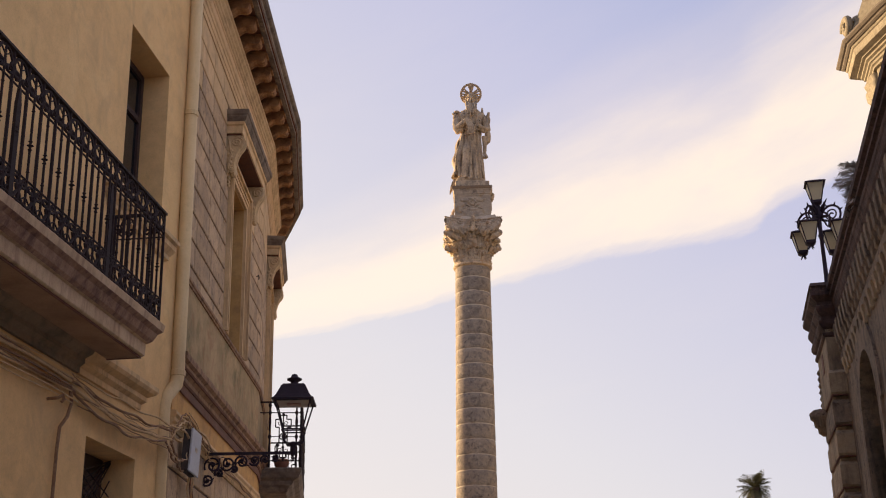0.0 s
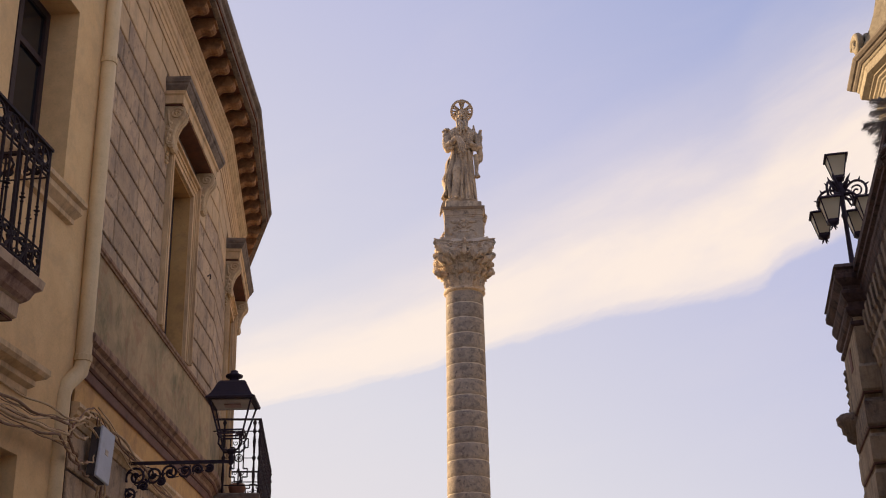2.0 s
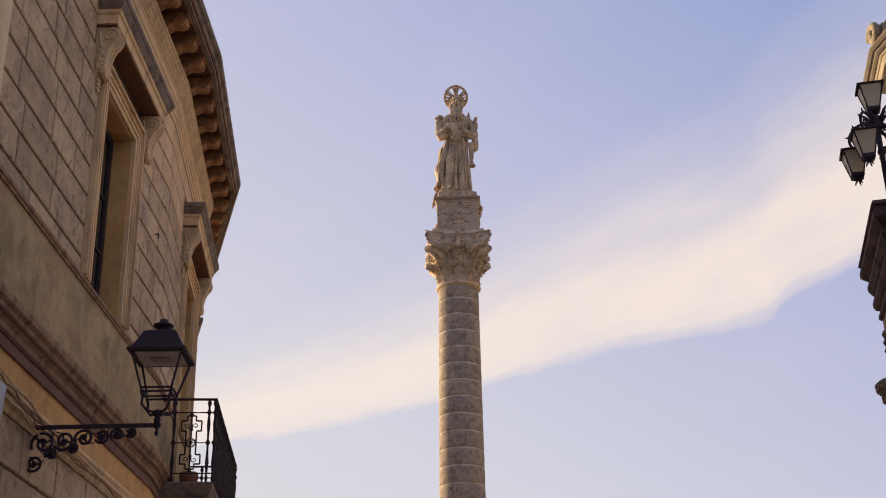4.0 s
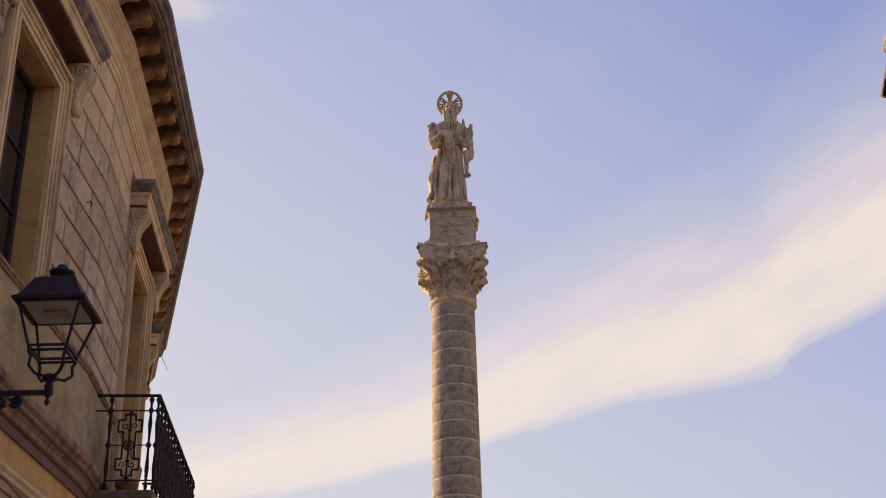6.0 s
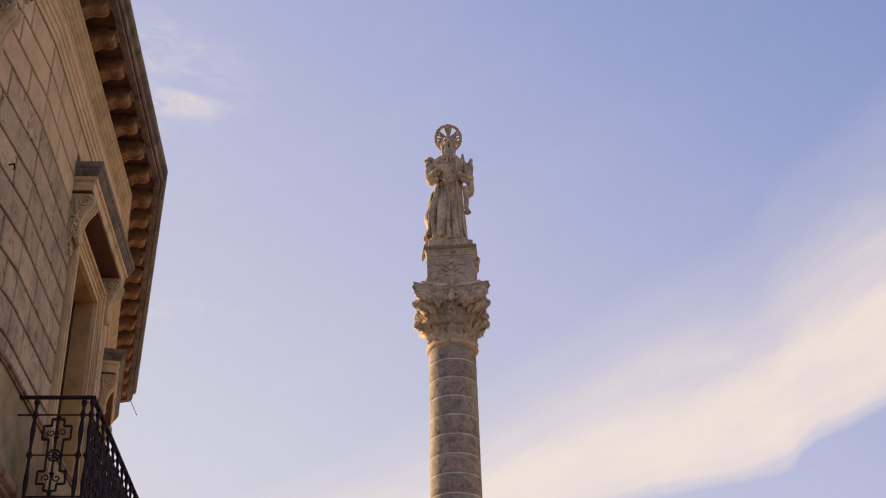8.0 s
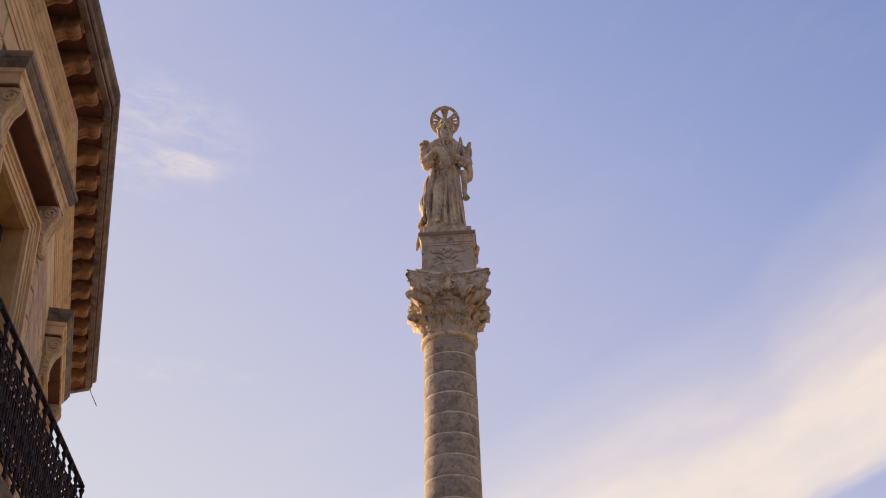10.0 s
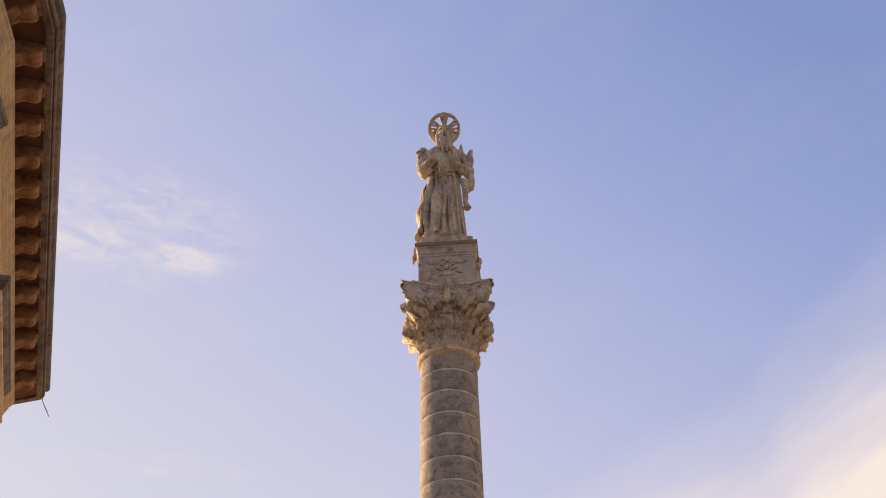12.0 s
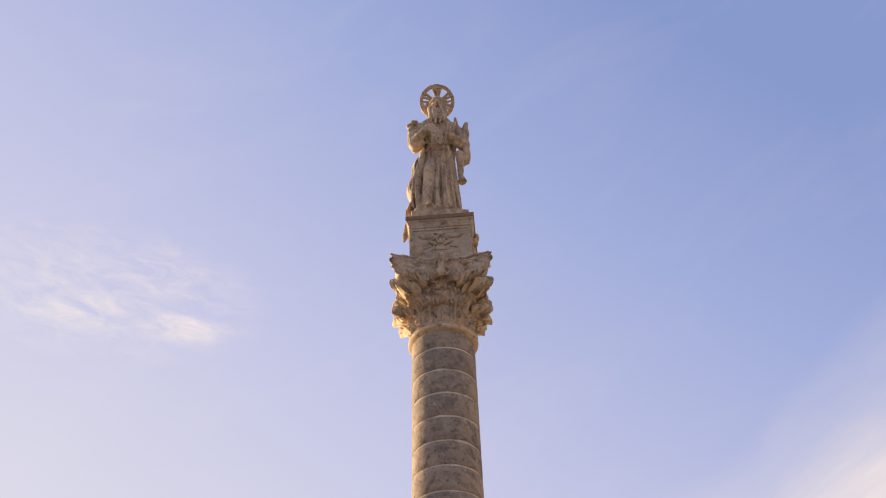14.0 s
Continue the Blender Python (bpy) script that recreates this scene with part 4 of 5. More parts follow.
# capital
bm = bmesh.new()
lathe(bm, [(0.44, 11.73), (0.452, 11.737), (0.478, 11.745), (0.497, 11.762), (0.503, 11.785), (0.495, 11.81), (0.465, 11.82), (0.470, 11.83), (0.482, 11.845), (0.47, 11.86), (0.44, 11.87)], 56)
part("astragal", bm, CARVED, column, "rounded neck ring", True)
bm = bmesh.new()
lathe(bm, [(0.435, 11.78), (0.44, 11.95), (0.455, 12.2), (0.48, 12.45), (0.53, 12.62), (0.57, 12.72), (0.56, 12.80), (0.45, 12.82)], 56, wob=0.02)
part("bell", bm, CARVED, column, smooth=True)


def leaf_mesh(h, wid, curl, seed, name="leaf"):
    """An acanthus leaf that stands on z = 0 at x = 0: midrib, flutes, lobed edges, and a lip that rolls out (towards +x) and down."""
    bm = bmesh.new()
    rows, cols = 26, 17
    front, rear = [], []
    for i in range(rows + 1):
        k = i / rows
        rc = 0.12 * curl + 0.035
        if k < 0.66:
            q = k / 0.66
            ox, oz, nx, nz = 0.035 + 0.5 * curl * q ** 2.4, (h - rc) * q, 1.0, -0.3 * curl * q
        else:
            a = (k - 0.66) / 0.34 * math.pi * 1.12
            ox, oz = 0.035 + 0.5 * curl + rc * (1 - math.cos(a)), h - rc + rc * math.sin(a)
            nx, nz = -math.cos(a), math.sin(a)
        lobes = 0.66 + 0.34 * abs(math.sin(k * math.pi * 4.5 + 0.3 * seed)) ** 0.6
        half = wid * lobes * (0.92 + 0.14 * math.sin(k * math.pi)) * (1 if k < 0.7 else 1 - (k - 0.7) * 0.9)
        rf, rr = [], []
        for j in range(cols):
            s_ = j / (cols - 1) * 2 - 1
            flute = 0.020 * math.cos(s_ * math.pi * 5 + 0.5 * math.sin(k * 7)) + 0.030 * math.exp(-(s_ / 0.14) ** 2) - 0.045 * s_ * s_
            eye = -0.05 * math.exp(-((abs(s_) - 0.62) / 0.13) ** 2) * max(0, math.sin(k * math.pi * 7)) ** 4
            d = flute + eye + 0.038 * noise.noise((s_ * 3, k * 9, seed)) + 0.030 * noise.noise((s_ * 8, k * 22, seed + 5)) + 0.024 * math.sin(k * math.pi * 9) * abs(s_)
            rf.append(bm.verts.new((ox + d * nx, s_ * half * (1 + 0.25 * noise.noise((k * 14, seed, s_ > 0))), oz + d * nz + 0.018 * abs(s_) * math.sin(k * math.pi * 7))))
            rr.append(bm.verts.new((min(ox - 0.06, 0.02 + 0.5 * ox), s_ * half * 0.95, min(oz, h - 2 * rc) - 0.01)))
        front.append(rf)
        rear.append(rr)
    for layer in (front, rear):
        for i in range(rows):
            for j in range(cols - 1):
                bm.faces.new((layer[i][j], layer[i][j + 1], layer[i + 1][j + 1], layer[i + 1][j]))
    for i in range(rows):
        for j in (0, cols - 1):
            bm.faces.new((front[i][j], front[i + 1][j], rear[i + 1][j], rear[i][j]))
    for i in (0, rows):
        for j in range(cols - 1):
            bm.faces.new((front[i][j], front[i][j + 1], rear[i][j + 1], rear[i][j]))
    return mesh(name, bm, CARVED, True)


LOW = [leaf_mesh(0.42, 0.14, 0.10, s_) for s_ in range(3)]
FULL_LOW = leaf_mesh(0.42, 0.15, 0.31, 5)
UP = [leaf_mesh(0.72, 0.16, 0.25, 10 + s_) for s_ in range(3)]
CORNER = [leaf_mesh(0.68, 0.15, 0.47, 15 + s_) for s_ in range(2)]
WORN_LOW, WORN_UP = leaf_mesh(0.40, 0.16, 0.075, 40), leaf_mesh(0.66, 0.13, 0.06, 41)
BIG = [leaf_mesh(0.31, 0.12, 0.40, 20 + s_) for s_ in range(2)]
STEM = leaf_mesh(0.62, 0.05, 0.07, 33)
for i in range(8):
    a = 22.5 + i * 45
    place("leaf", WORN_LOW if i in (0, 3, 5, 6) else FULL_LOW if i in (4, 7) else LOW[i % 3], column, pose(0, 0, 0, 0, 0, a) @ pose(0.405, 0, 11.85))
    up = WORN_UP if i == 5 else CORNER[i // 2 % 2] if i % 2 == 0 else UP[i % 3]
    place("leaf", up, column, pose(0, 0, 0, 0, 0, a + 22.5) @ pose(0.40, 0, 11.86))
    place("stem", STEM, column, pose(0, 0, 0, 0, 0, a + 8.5) @ pose(0.425, 0, 11.98))
    place("stem", STEM, column, pose(0, 0, 0, 0, 0, a - 8.5) @ pose(0.425, 0, 11.98))
for i in range(8):
    a = 45 + (i // 2) * 90 + (-11 if i % 2 else 11)
    place("leaf", BIG[i % 2], column, pose(0, 0, 0, 0, 0, a) @ pose(0.45, 0, 12.33))


def wing_mesh(s_, seed):
    """Half of one concave side of the capital's top: a carved wing that sweeps up to the corner, with a feathered curl at its root."""
    bm = bmesh.new()
    rows, cols = 30, 46
    front, rear = [], []
    for i in range(rows + 1):
        v = i / rows
        rf, rr = [], []
        for j in range(cols + 1):
            k = j / cols
            u = 0.035 + 0.665 * k
            zt = 12.90 + 0.035 * k * k
            zb = 12.54 + 0.24 * max(0, k - 0.35) ** 1.3 + 0.10 * max(0, 0.22 - k) / 0.22 + 0.012 * math.sin(k * 40) * (k > 0.55)
            z = zb + (zt - zb) * v
            x = 0.55 + 0.22 * u * u + 0.07 * v ** 1.5 + 0.045 * math.sin(math.pi * min(1, v * 1.15))
            r, th = math.hypot(u - 0.24, (z - 12.72) * 1.1), math.atan2(z - 12.72, u - 0.24)
            feather = max(0.0, min(1.0, (0.22 - r) / 0.05)) * (1 if r > 0.075 else 0.2)
            carve = 0.015 * math.sin(th * 15) * feather - 0.055 * math.exp(-(math.hypot(u - 0.34, (z - 12.76) * 1.6) / 0.055) ** 2)
            if v > 0.62:
                carve += 0.016 * math.cos((v - 0.62) * 2 * math.pi * 6)
            elif k > 0.5:
                carve += 0.014 * math.sin(k * 36 + v * 6) * (k - 0.5) * 2
            carve += 0.022 * noise.noise((u * 7, v * 4, seed))
            wear = 0.014 * noise.noise((u * 14, v * 9, seed + 3))
            ragged = 0.022 * math.sin(v * 23 + seed) * k ** 6
            rf.append(bm.verts.new((x + carve, s_ * (u + wear * 0.5 + ragged), z + wear)))
            rr.append(bm.verts.new((x - 0.14 - 0.06 * v, s_ * min(u, 0.58), z)))
        front.append(rf)
        rear.append(rr)
    for layer in (front, rear):
        for i in range(rows):
            for j in range(cols):
                bm.faces.new((layer[i][j], layer[i][j + 1], layer[i + 1][j + 1], layer[i + 1][j]))
    for i in range(rows):
        for j in (0, cols):
            bm.faces.new((front[i][j], front[i + 1][j], rear[i + 1][j], rear[i][j]))
    for i in (0, rows):
        for j in range(cols):
            bm.faces.new((front[i][j], front[i][j + 1], rear[i][j + 1], rear[i][j]))
    return mesh("volute", bm, WING, True)


for q in range(4):
    for s_ in (-1, 1):
        place("volute", wing_mesh(s_, q * 2 + s_), column, pose(0, 0, 0, 0, 0, 90 * q))
# top slab with a worn boss in the middle of each side
bm = bmesh.new()
outline = []
for q in range(4):
    for j in range(9):
        s_ = j / 8 * 2 - 1
        x, y = 0.47 + 0.15 * s_ * s_, s_ * 0.60
        a = q * math.pi / 2
        outline.append((x * math.cos(a) - y * math.sin(a), x * math.sin(a) + y * math.cos(a)))
loft(bm, [[(x * k, y * k, z) for x, y in outline] for k, z in ((0.90, 12.66), (0.94, 12.80), (0.96, 12.88), (0.97, 12.93), (0.93, 13.03))])
part("abacus", bm, WING, column, "worn concave top slab")
for q in range(4):
    bm = bmesh.new()
    lathe(bm, [(0.01, 12.54), (0.04, 12.58), (0.055, 12.64), (0.03, 12.70), (0.038, 12.80), (0.045, 12.84), (0.065, 12.89), (0.055, 12.95), (0.02, 12.99)], 14, (0.63, 0), 0.05)
    for s_ in (-1, 1):
        tube(bm, [(0.63, 0, 12.87), (0.62, 0.06 * s_, 12.84), (0.60, 0.11 * s_, 12.89)], 0.028, 8, 0.6)
        tube(bm, [(0.60, 0.02 * s_, 12.60), (0.60, 0.09 * s_, 12.62), (0.59, 0.13 * s_, 12.68)], 0.03, 8, 0.6)
    ob = part("boss", bm, CARVED, column, "weathered carved boss", True)
    ob.matrix_local = pose(0, 0, 0, 0, 0, 90 * q)


# pedestal above the capital
ped = thing("statue_pedestal", COL @ pose(0.035, 0, 0, 0, 0, -4), "square carved limestone pedestal on the capital", "pedestal")
P = 0.462
bm = boxes((-P + 0.012, P - 0.012, -P + 0.012, P - 0.012, 13.025, 13.67))
part("die", bm, DIE, ped)
for q in range(4):
    bm = boxes((-P + 0.031, -P + 0.055, -P, -P + 0.03, 13.03, 13.635), (-P + 0.055, P - 0.05, -P, -P + 0.03, 13.60, 13.635))
    ob = part("panel_border", bm, LICHEN if q == 1 else DIE, ped, "flat stone border of the relief")
    ob.matrix_local = pose(0, 0, 0, 0, 0, 90 * q)
    bm = boxes((P - 0.05, P, -P, -P + 0.03, 13.03, 13.635))
    ob = part("panel_border", bm, LICHEN if q == 1 else DIE, ped, "flat stone border of the relief")
    ob.matrix_local = pose(0, 0, 0, 0, 0, 90 * q)
part("side_face", boxes((P - 0.012, P - 0.006, -P + 0.057, P - 0.052, 13.03, 13.595)), LICHEN, ped, "lichen-brown side face")
bm = bmesh.new()
loft(bm, [square(e, z) for e, z in ((P - 0.01, 13.635), (P + 0.010, 13.65), (P + 0.012, 13.675), (P + 0.004, 13.68), (P + 0.008, 13.70), (P + 0.018, 13.735), (P + 0.036, 13.765), (P + 0.04, 13.78))])
part("cap_moulding", bm, DIE, ped, "hollow cap moulding")
bm = bmesh.new()
loft(bm, [square(e, z) for e, z in ((P + 0.038, 13.78), (P + 0.052, 13.79), (P + 0.054, 13.845), (P + 0.04, 13.865), (P - 0.02, 13.875))])
part("cap_slab", bm, LICHEN, ped, "thin worn cap slab")
for q in range(4):
    bm = bmesh.new()
    y = -P + 0.012
    tube(bm, [(-0.24, y, 13.52), (-0.08, y - 0.012, 13.525), (0.02, y - 0.008, 13.515), (0.22, y, 13.53)], 0.018, 8)
    for s_ in (-1, 1):
        blob(bm, (0.19 * s_, y, 13.475), (0.13, 0.035, 0.052), 0.10 * s_)
        blob(bm, (0.30 * s_, y, 13.49), (0.035, 0.03, 0.035))
        blob(bm, (0.07 * s_, y, 13.44), (0.07, 0.045, 0.028), 0.7 * s_)
        blob(bm, (0.12 * s_, y, 13.33), (0.08, 0.04, 0.022), -0.5 * s_)
        blob(bm, (0.20 * s_, y, 13.26), (0.07, 0.025, 0.025), 0.3 * s_)
        tube(bm, [(0.03 * s_, y, 13.50), (0.06 * s_, y - 0.02, 13.40), (0.02 * s_, y, 13.32)], 0.018, 7)
    blob(bm, (0, y, 13.51), (0.05, 0.05, 0.05))
    blob(bm, (0, y, 13.36), (0.035, 0.045, 0.05))
    blob(bm, (0, y, 13.22), (0.14, 0.02, 0.03))
    ob = part("relief", bm, DIE, ped, "worn carved relief with a crest and scrolls", True)
    ob.matrix_local = pose(0, 0, 0, 0, 0, 90 * q)
for lumps in (((-0.50, 0.0, 13.14, 0.06, 0.10, 0.09), (-0.53, -0.05, 13.26, 0.04, 0.06, 0.08), (-0.49, -0.02, 13.36, 0.05, 0.05, 0.05)), ((0.49, 0.0, 13.68, 0.06, 0.10, 0.06), (0.53, -0.04, 13.75, 0.04, 0.06, 0.07), (0.50, -0.02, 13.80, 0.05, 0.05, 0.04))):
    bm = bmesh.new()
    for x_, y_, z_, a_, b_, c_ in lumps:
        blob(bm, (x_, y_, z_), (a_, b_, c_))
    part("side_ornament", bm, CARVED, ped, "broken carved side ornament", True)

# statue: one plain weathered mesh
bm = bmesh.new()
S0 = 14.10
box(bm, -0.425, 0.45, -0.42, 0.40, 13.87, 14.03)
for x_, y_, a_, b_, c_ in ((-0.18, -0.22, 0.26, 0.20, 0.12), (0.12, -0.2, 0.28, 0.22, 0.08), (-0.32, -0.05, 0.12, 0.3, 0.07)):
    blob(bm, (x_, y_, 14.06), (a_, b_, c_))
# robe: rings of height, sides, depth
ROBE = [(-0.03, -0.33, 0.365, 0.30), (0.3, -0.31, 0.345, 0.285), (0.7, -0.28, 0.315, 0.265), (1.0, -0.255, 0.29, 0.245), (1.28, -0.24, 0.275, 0.215), (1.36, -0.24, 0.272, 0.195), (1.45, -0.26, 0.285, 0.195), (1.65, -0.32, 0.315, 0.21), (1.85, -0.35, 0.34, 0.225), (2.0, -0.345, 0.335, 0.20), (2.10, -0.26, 0.26, 0.16), (2.17, -0.13, 0.16, 0.125), (2.32, -0.10, 0.135, 0.11)]
rings = []
for i in range(len(ROBE) * 4 - 3):
    lo, f = ROBE[i // 4], (i % 4) / 4
    hi = ROBE[min(i // 4 + 1, len(ROBE) - 1)]
    z, xa, xb, ry = (p + (q - p) * f for p, q in zip(lo, hi))
    ring = []
    for j in range(120):
        a = 2 * math.pi * j / 120
        if z < 1.33:
            wave = abs(math.sin(a * 5.5 + 0.35 * math.sin(z * 2.1) + 0.4 * math.sin(a * 3)))
            fold = (0.075 * (1 - wave) ** 1.5 - 0.03) * (0.35 + 0.65 * (1.33 - z) / 1.33)
        else:
            fold = 0.016 * math.sin(a * 9 + z * 9) * (z < 2.05)
        ring.append(((xa + xb) / 2 + ((xb - xa) / 2 + fold * 0.6) * math.cos(a), (ry + fold) * math.sin(a), S0 + z))
    rings.append(ring)
loft(bm, rings)
# head: face, brow, nose, cheeks, hair and a forked beard
blob(bm, (0.02, -0.06, S0 + 2.42), (0.115, 0.14, 0.18))
blob(bm, (0.02, 0.03, S0 + 2.44), (0.145, 0.12, 0.165))
blob(bm, (0.02, -0.07, S0 + 2.54), (0.11, 0.12, 0.10))
tube(bm, [(0.02, -0.185, S0 + 2.475), (0.02, -0.225, S0 + 2.39)], 0.018, 8, 1.6)
for s_ in (-1, 1):
    tube(bm, [(0.02 + 0.02 * s_, -0.195, S0 + 2.475), (0.02 + 0.065 * s_, -0.185, S0 + 2.485), (0.02 + 0.105 * s_, -0.14, S0 + 2.455)], 0.019, 7, 0.8)
    blob(bm, (0.02 + 0.065 * s_, -0.145, S0 + 2.375), (0.042, 0.045, 0.04))
    blob(bm, (0.02 + 0.052 * s_, -0.168, S0 + 2.44), (0.022, 0.02, 0.014))
    tube(bm, [(0.02 + 0.01 * s_, -0.205, S0 + 2.345), (0.02 + 0.06 * s_, -0.19, S0 + 2.32), (0.02 + 0.085 * s_, -0.17, S0 + 2.25)], 0.024, 7, 0.8)
    tube(bm, [(0.02 + 0.09 * s_, -0.06, S0 + 2.55), (0.02 + 0.13 * s_, -0.03, S0 + 2.44), (0.02 + 0.125 * s_, -0.02, S0 + 2.32), (0.02 + 0.11 * s_, 0.0, S0 + 2.22)], 0.04, 8, 0.8)
    tube(bm, [(0.02 + 0.11 * s_, -0.10, S0 + 2.37), (0.02 + 0.12 * s_, -0.15, S0 + 2.26), (0.02 + 0.115 * s_, -0.22, S0 + 2.10), (0.02 + 0.085 * s_, -0.26, S0 + 1.95)], 0.038, 8, 0.6)
    tube(bm, [(0.02 + 0.05 * s_, -0.17, S0 + 2.30), (0.02 + 0.065 * s_, -0.25, S0 + 2.15), (0.02 + 0.042 * s_, -0.30, S0 + 1.98), (0.02 + 0.035 * s_, -0.29, S0 + 1.85)], 0.034, 8, 0.6)
tube(bm, [(0.02, -0.19, S0 + 2.27), (0.025, -0.255, S0 + 2.14), (0.02, -0.29, S0 + 1.95)], 0.026, 8, 0.7)


def limb(pts, r0, r1, n=8):
    """A tapering run of lumps through points given as x, y and height over the plinth."""
    pts = [Vector((x_, y_, S0 + z_)) for x_, y_, z_ in pts]
    for a, b, k in zip(pts, pts[1:], range(len(pts))):
        for j in range(n + 1):
            q = (k + j / n) / (len(pts) - 1)
            r = r0 + (r1 - r0) * q
            blob(bm, a.lerp(b, j / n), (r, r, r))


# one arm bent, its hand on the breast with the fingers hanging; a wide sleeve below it
limb([(-0.31, 0.02, 1.98), (-0.375, -0.05, 1.78), (-0.365, -0.13, 1.58)], 0.105, 0.115)
limb([(-0.365, -0.14, 1.55), (-0.27, -0.27, 1.58), (-0.13, -0.35, 1.70)], 0.105, 0.06)
for x_, y_, z_, a_, b_, c_, t_ in ((-0.35, -0.12, 1.50, 0.09, 0.12, 0.11, 0.0), (-0.27, -0.20, 1.47, 0.10, 0.07, 0.05, -0.5), (-0.43, -0.08, 1.66, 0.035, 0.09, 0.14, 0.1), (-0.42, -0.05, 1.93, 0.05, 0.08, 0.10, 0.3), (-0.36, -0.05, 2.06, 0.09, 0.10, 0.055, 0.2), (-0.45, -0.04, 2.03, 0.045, 0.06, 0.035, 0.0)):
    blob(bm, (x_, y_, S0 + z_), (a_, b_, c_), t_)
blob(bm, (-0.07, -0.375, S0 + 1.64), (0.07, 0.045, 0.095), 0.25)
for i in range(4):
    tube(bm, [(-0.12 + i * 0.034, -0.385, S0 + 1.63), (-0.085 + i * 0.048, -0.43, S0 + 1.48), (-0.06 + i * 0.05, -0.41, S0 + 1.29 - 0.02 * (i % 3))], 0.027, 6, 0.75)
# the other arm lowered in a hanging sleeve, a fish held by its side
limb([(0.30, 0.02, 1.98), (0.39, -0.04, 1.78), (0.42, -0.08, 1.55)], 0.10, 0.11)
limb([(0.42, -0.09, 1.52), (0.34, -0.22, 1.50), (0.22, -0.29, 1.56)], 0.10, 0.055)
for x_, y_, z_, a_, b_, c_, t_ in ((0.45, -0.08, 1.36, 0.08, 0.12, 0.23, -0.1), (0.43, -0.11, 1.17, 0.05, 0.08, 0.10, 0.2), (0.30, -0.20, 1.44, 0.11, 0.06, 0.035, 0.5), (0.48, -0.03, 1.78, 0.04, 0.09, 0.16, 0.15)):
    blob(bm, (x_, y_, S0 + z_), (a_, b_, c_), t_)
tube(bm, [(0.27, -0.05, S0 + 1.86), (0.315, -0.05, S0 + 2.06), (0.305, -0.04, S0 + 2.21)], 0.06, 8, 0.35)
tube(bm, [(0.42, -0.04, S0 + 1.80), (0.465, -0.05, S0 + 1.98), (0.485, -0.05, S0 + 2.07)], 0.065, 8, 0.5)
tube(bm, [(0.34, -0.16, S0 + 1.30), (0.355, -0.17, S0 + 1.05), (0.352, -0.16, S0 + 0.80)], 0.070, 9, 0.65)
tube(bm, [(0.35, -0.16, S0 + 0.82), (0.385, -0.16, S0 + 0.67)], 0.034, 8, 2.2)
tube(bm, [(0.345, -0.16, S0 + 0.73), (0.315, -0.16, S0 + 0.665)], 0.028, 8, 0.9)
# folds of the cape on the breast, the collar and the girdle
for s_ in (-1, 1):
    for i in range(3):
        tube(bm, [(0.02 + s_ * (0.16 + 0.06 * i), -0.10, S0 + 2.03), (0.02 + s_ * (0.16 + 0.055 * i), -0.215, S0 + 1.90), (0.02 + s_ * (0.13 + 0.05 * i), -0.225, S0 + 1.70), (0.02 + s_ * (0.09 + 0.04 * i), -0.20, S0 + 1.46)], 0.024, 7, 0.6)
for i in range(4):
    tube(bm, [(0.20 - 0.02 * i, -0.20, S0 + 1.74 - 0.07 * i), (0.06, -0.225, S0 + 1.66 - 0.07 * i), (-0.06, -0.21, S0 + 1.62 - 0.07 * i)], 0.016, 7, 0.7)
tube(bm, [(0.18, -0.06, S0 + 2.12), (0.13, -0.17, S0 + 2.07), (0.02, -0.22, S0 + 2.03), (-0.10, -0.17, S0 + 2.07), (-0.15, -0.06, S0 + 2.12)], 0.036, 8)
tube(bm, [(0.275, -0.10, S0 + 1.42), (0.15, -0.21, S0 + 1.38), (0.0, -0.24, S0 + 1.345), (-0.14, -0.21, S0 + 1.34), (-0.245, -0.10, S0 + 1.36)], 0.012, 8)
tube(bm, [(0.16, -0.23, S0 + 1.40), (0.19, -0.27, S0 + 1.20), (0.17, -0.28, S0 + 1.08)], 0.026, 8, 0.7)
# the advanced leg under the cloth, its foot, and straight folds beside it
limb([(-0.08, -0.10, 1.14), (-0.12, -0.24, 0.86), (-0.15, -0.25, 0.45), (-0.17, -0.24, 0.10)], 0.12, 0.10, 10)
blob(bm, (-0.14, -0.34, S0 + 0.03), (0.065, 0.11, 0.05))
for i, x_ in enumerate((0.0, 0.07, 0.145, 0.22, 0.28)):
    tube(bm, [(x_ * 0.8, -0.20 + 0.12 * x_, S0 + 1.28), (x_ * 0.95 - 0.01, -0.255 + 0.2 * x_, S0 + 0.8), (x_ * 1.08 - 0.01, -0.295 + 0.3 * x_, S0 + 0.35), (x_ * 1.15, -0.31 + 0.35 * x_, S0 - 0.02)], 0.020, 8, 1.35)
tube(bm, [(-0.05, -0.24, S0 + 1.28), (0.0, -0.31, S0 + 0.85), (-0.02, -0.33, S0 + 0.4), (-0.03, -0.34, S0 + 0.0)], 0.022, 8, 1.3)
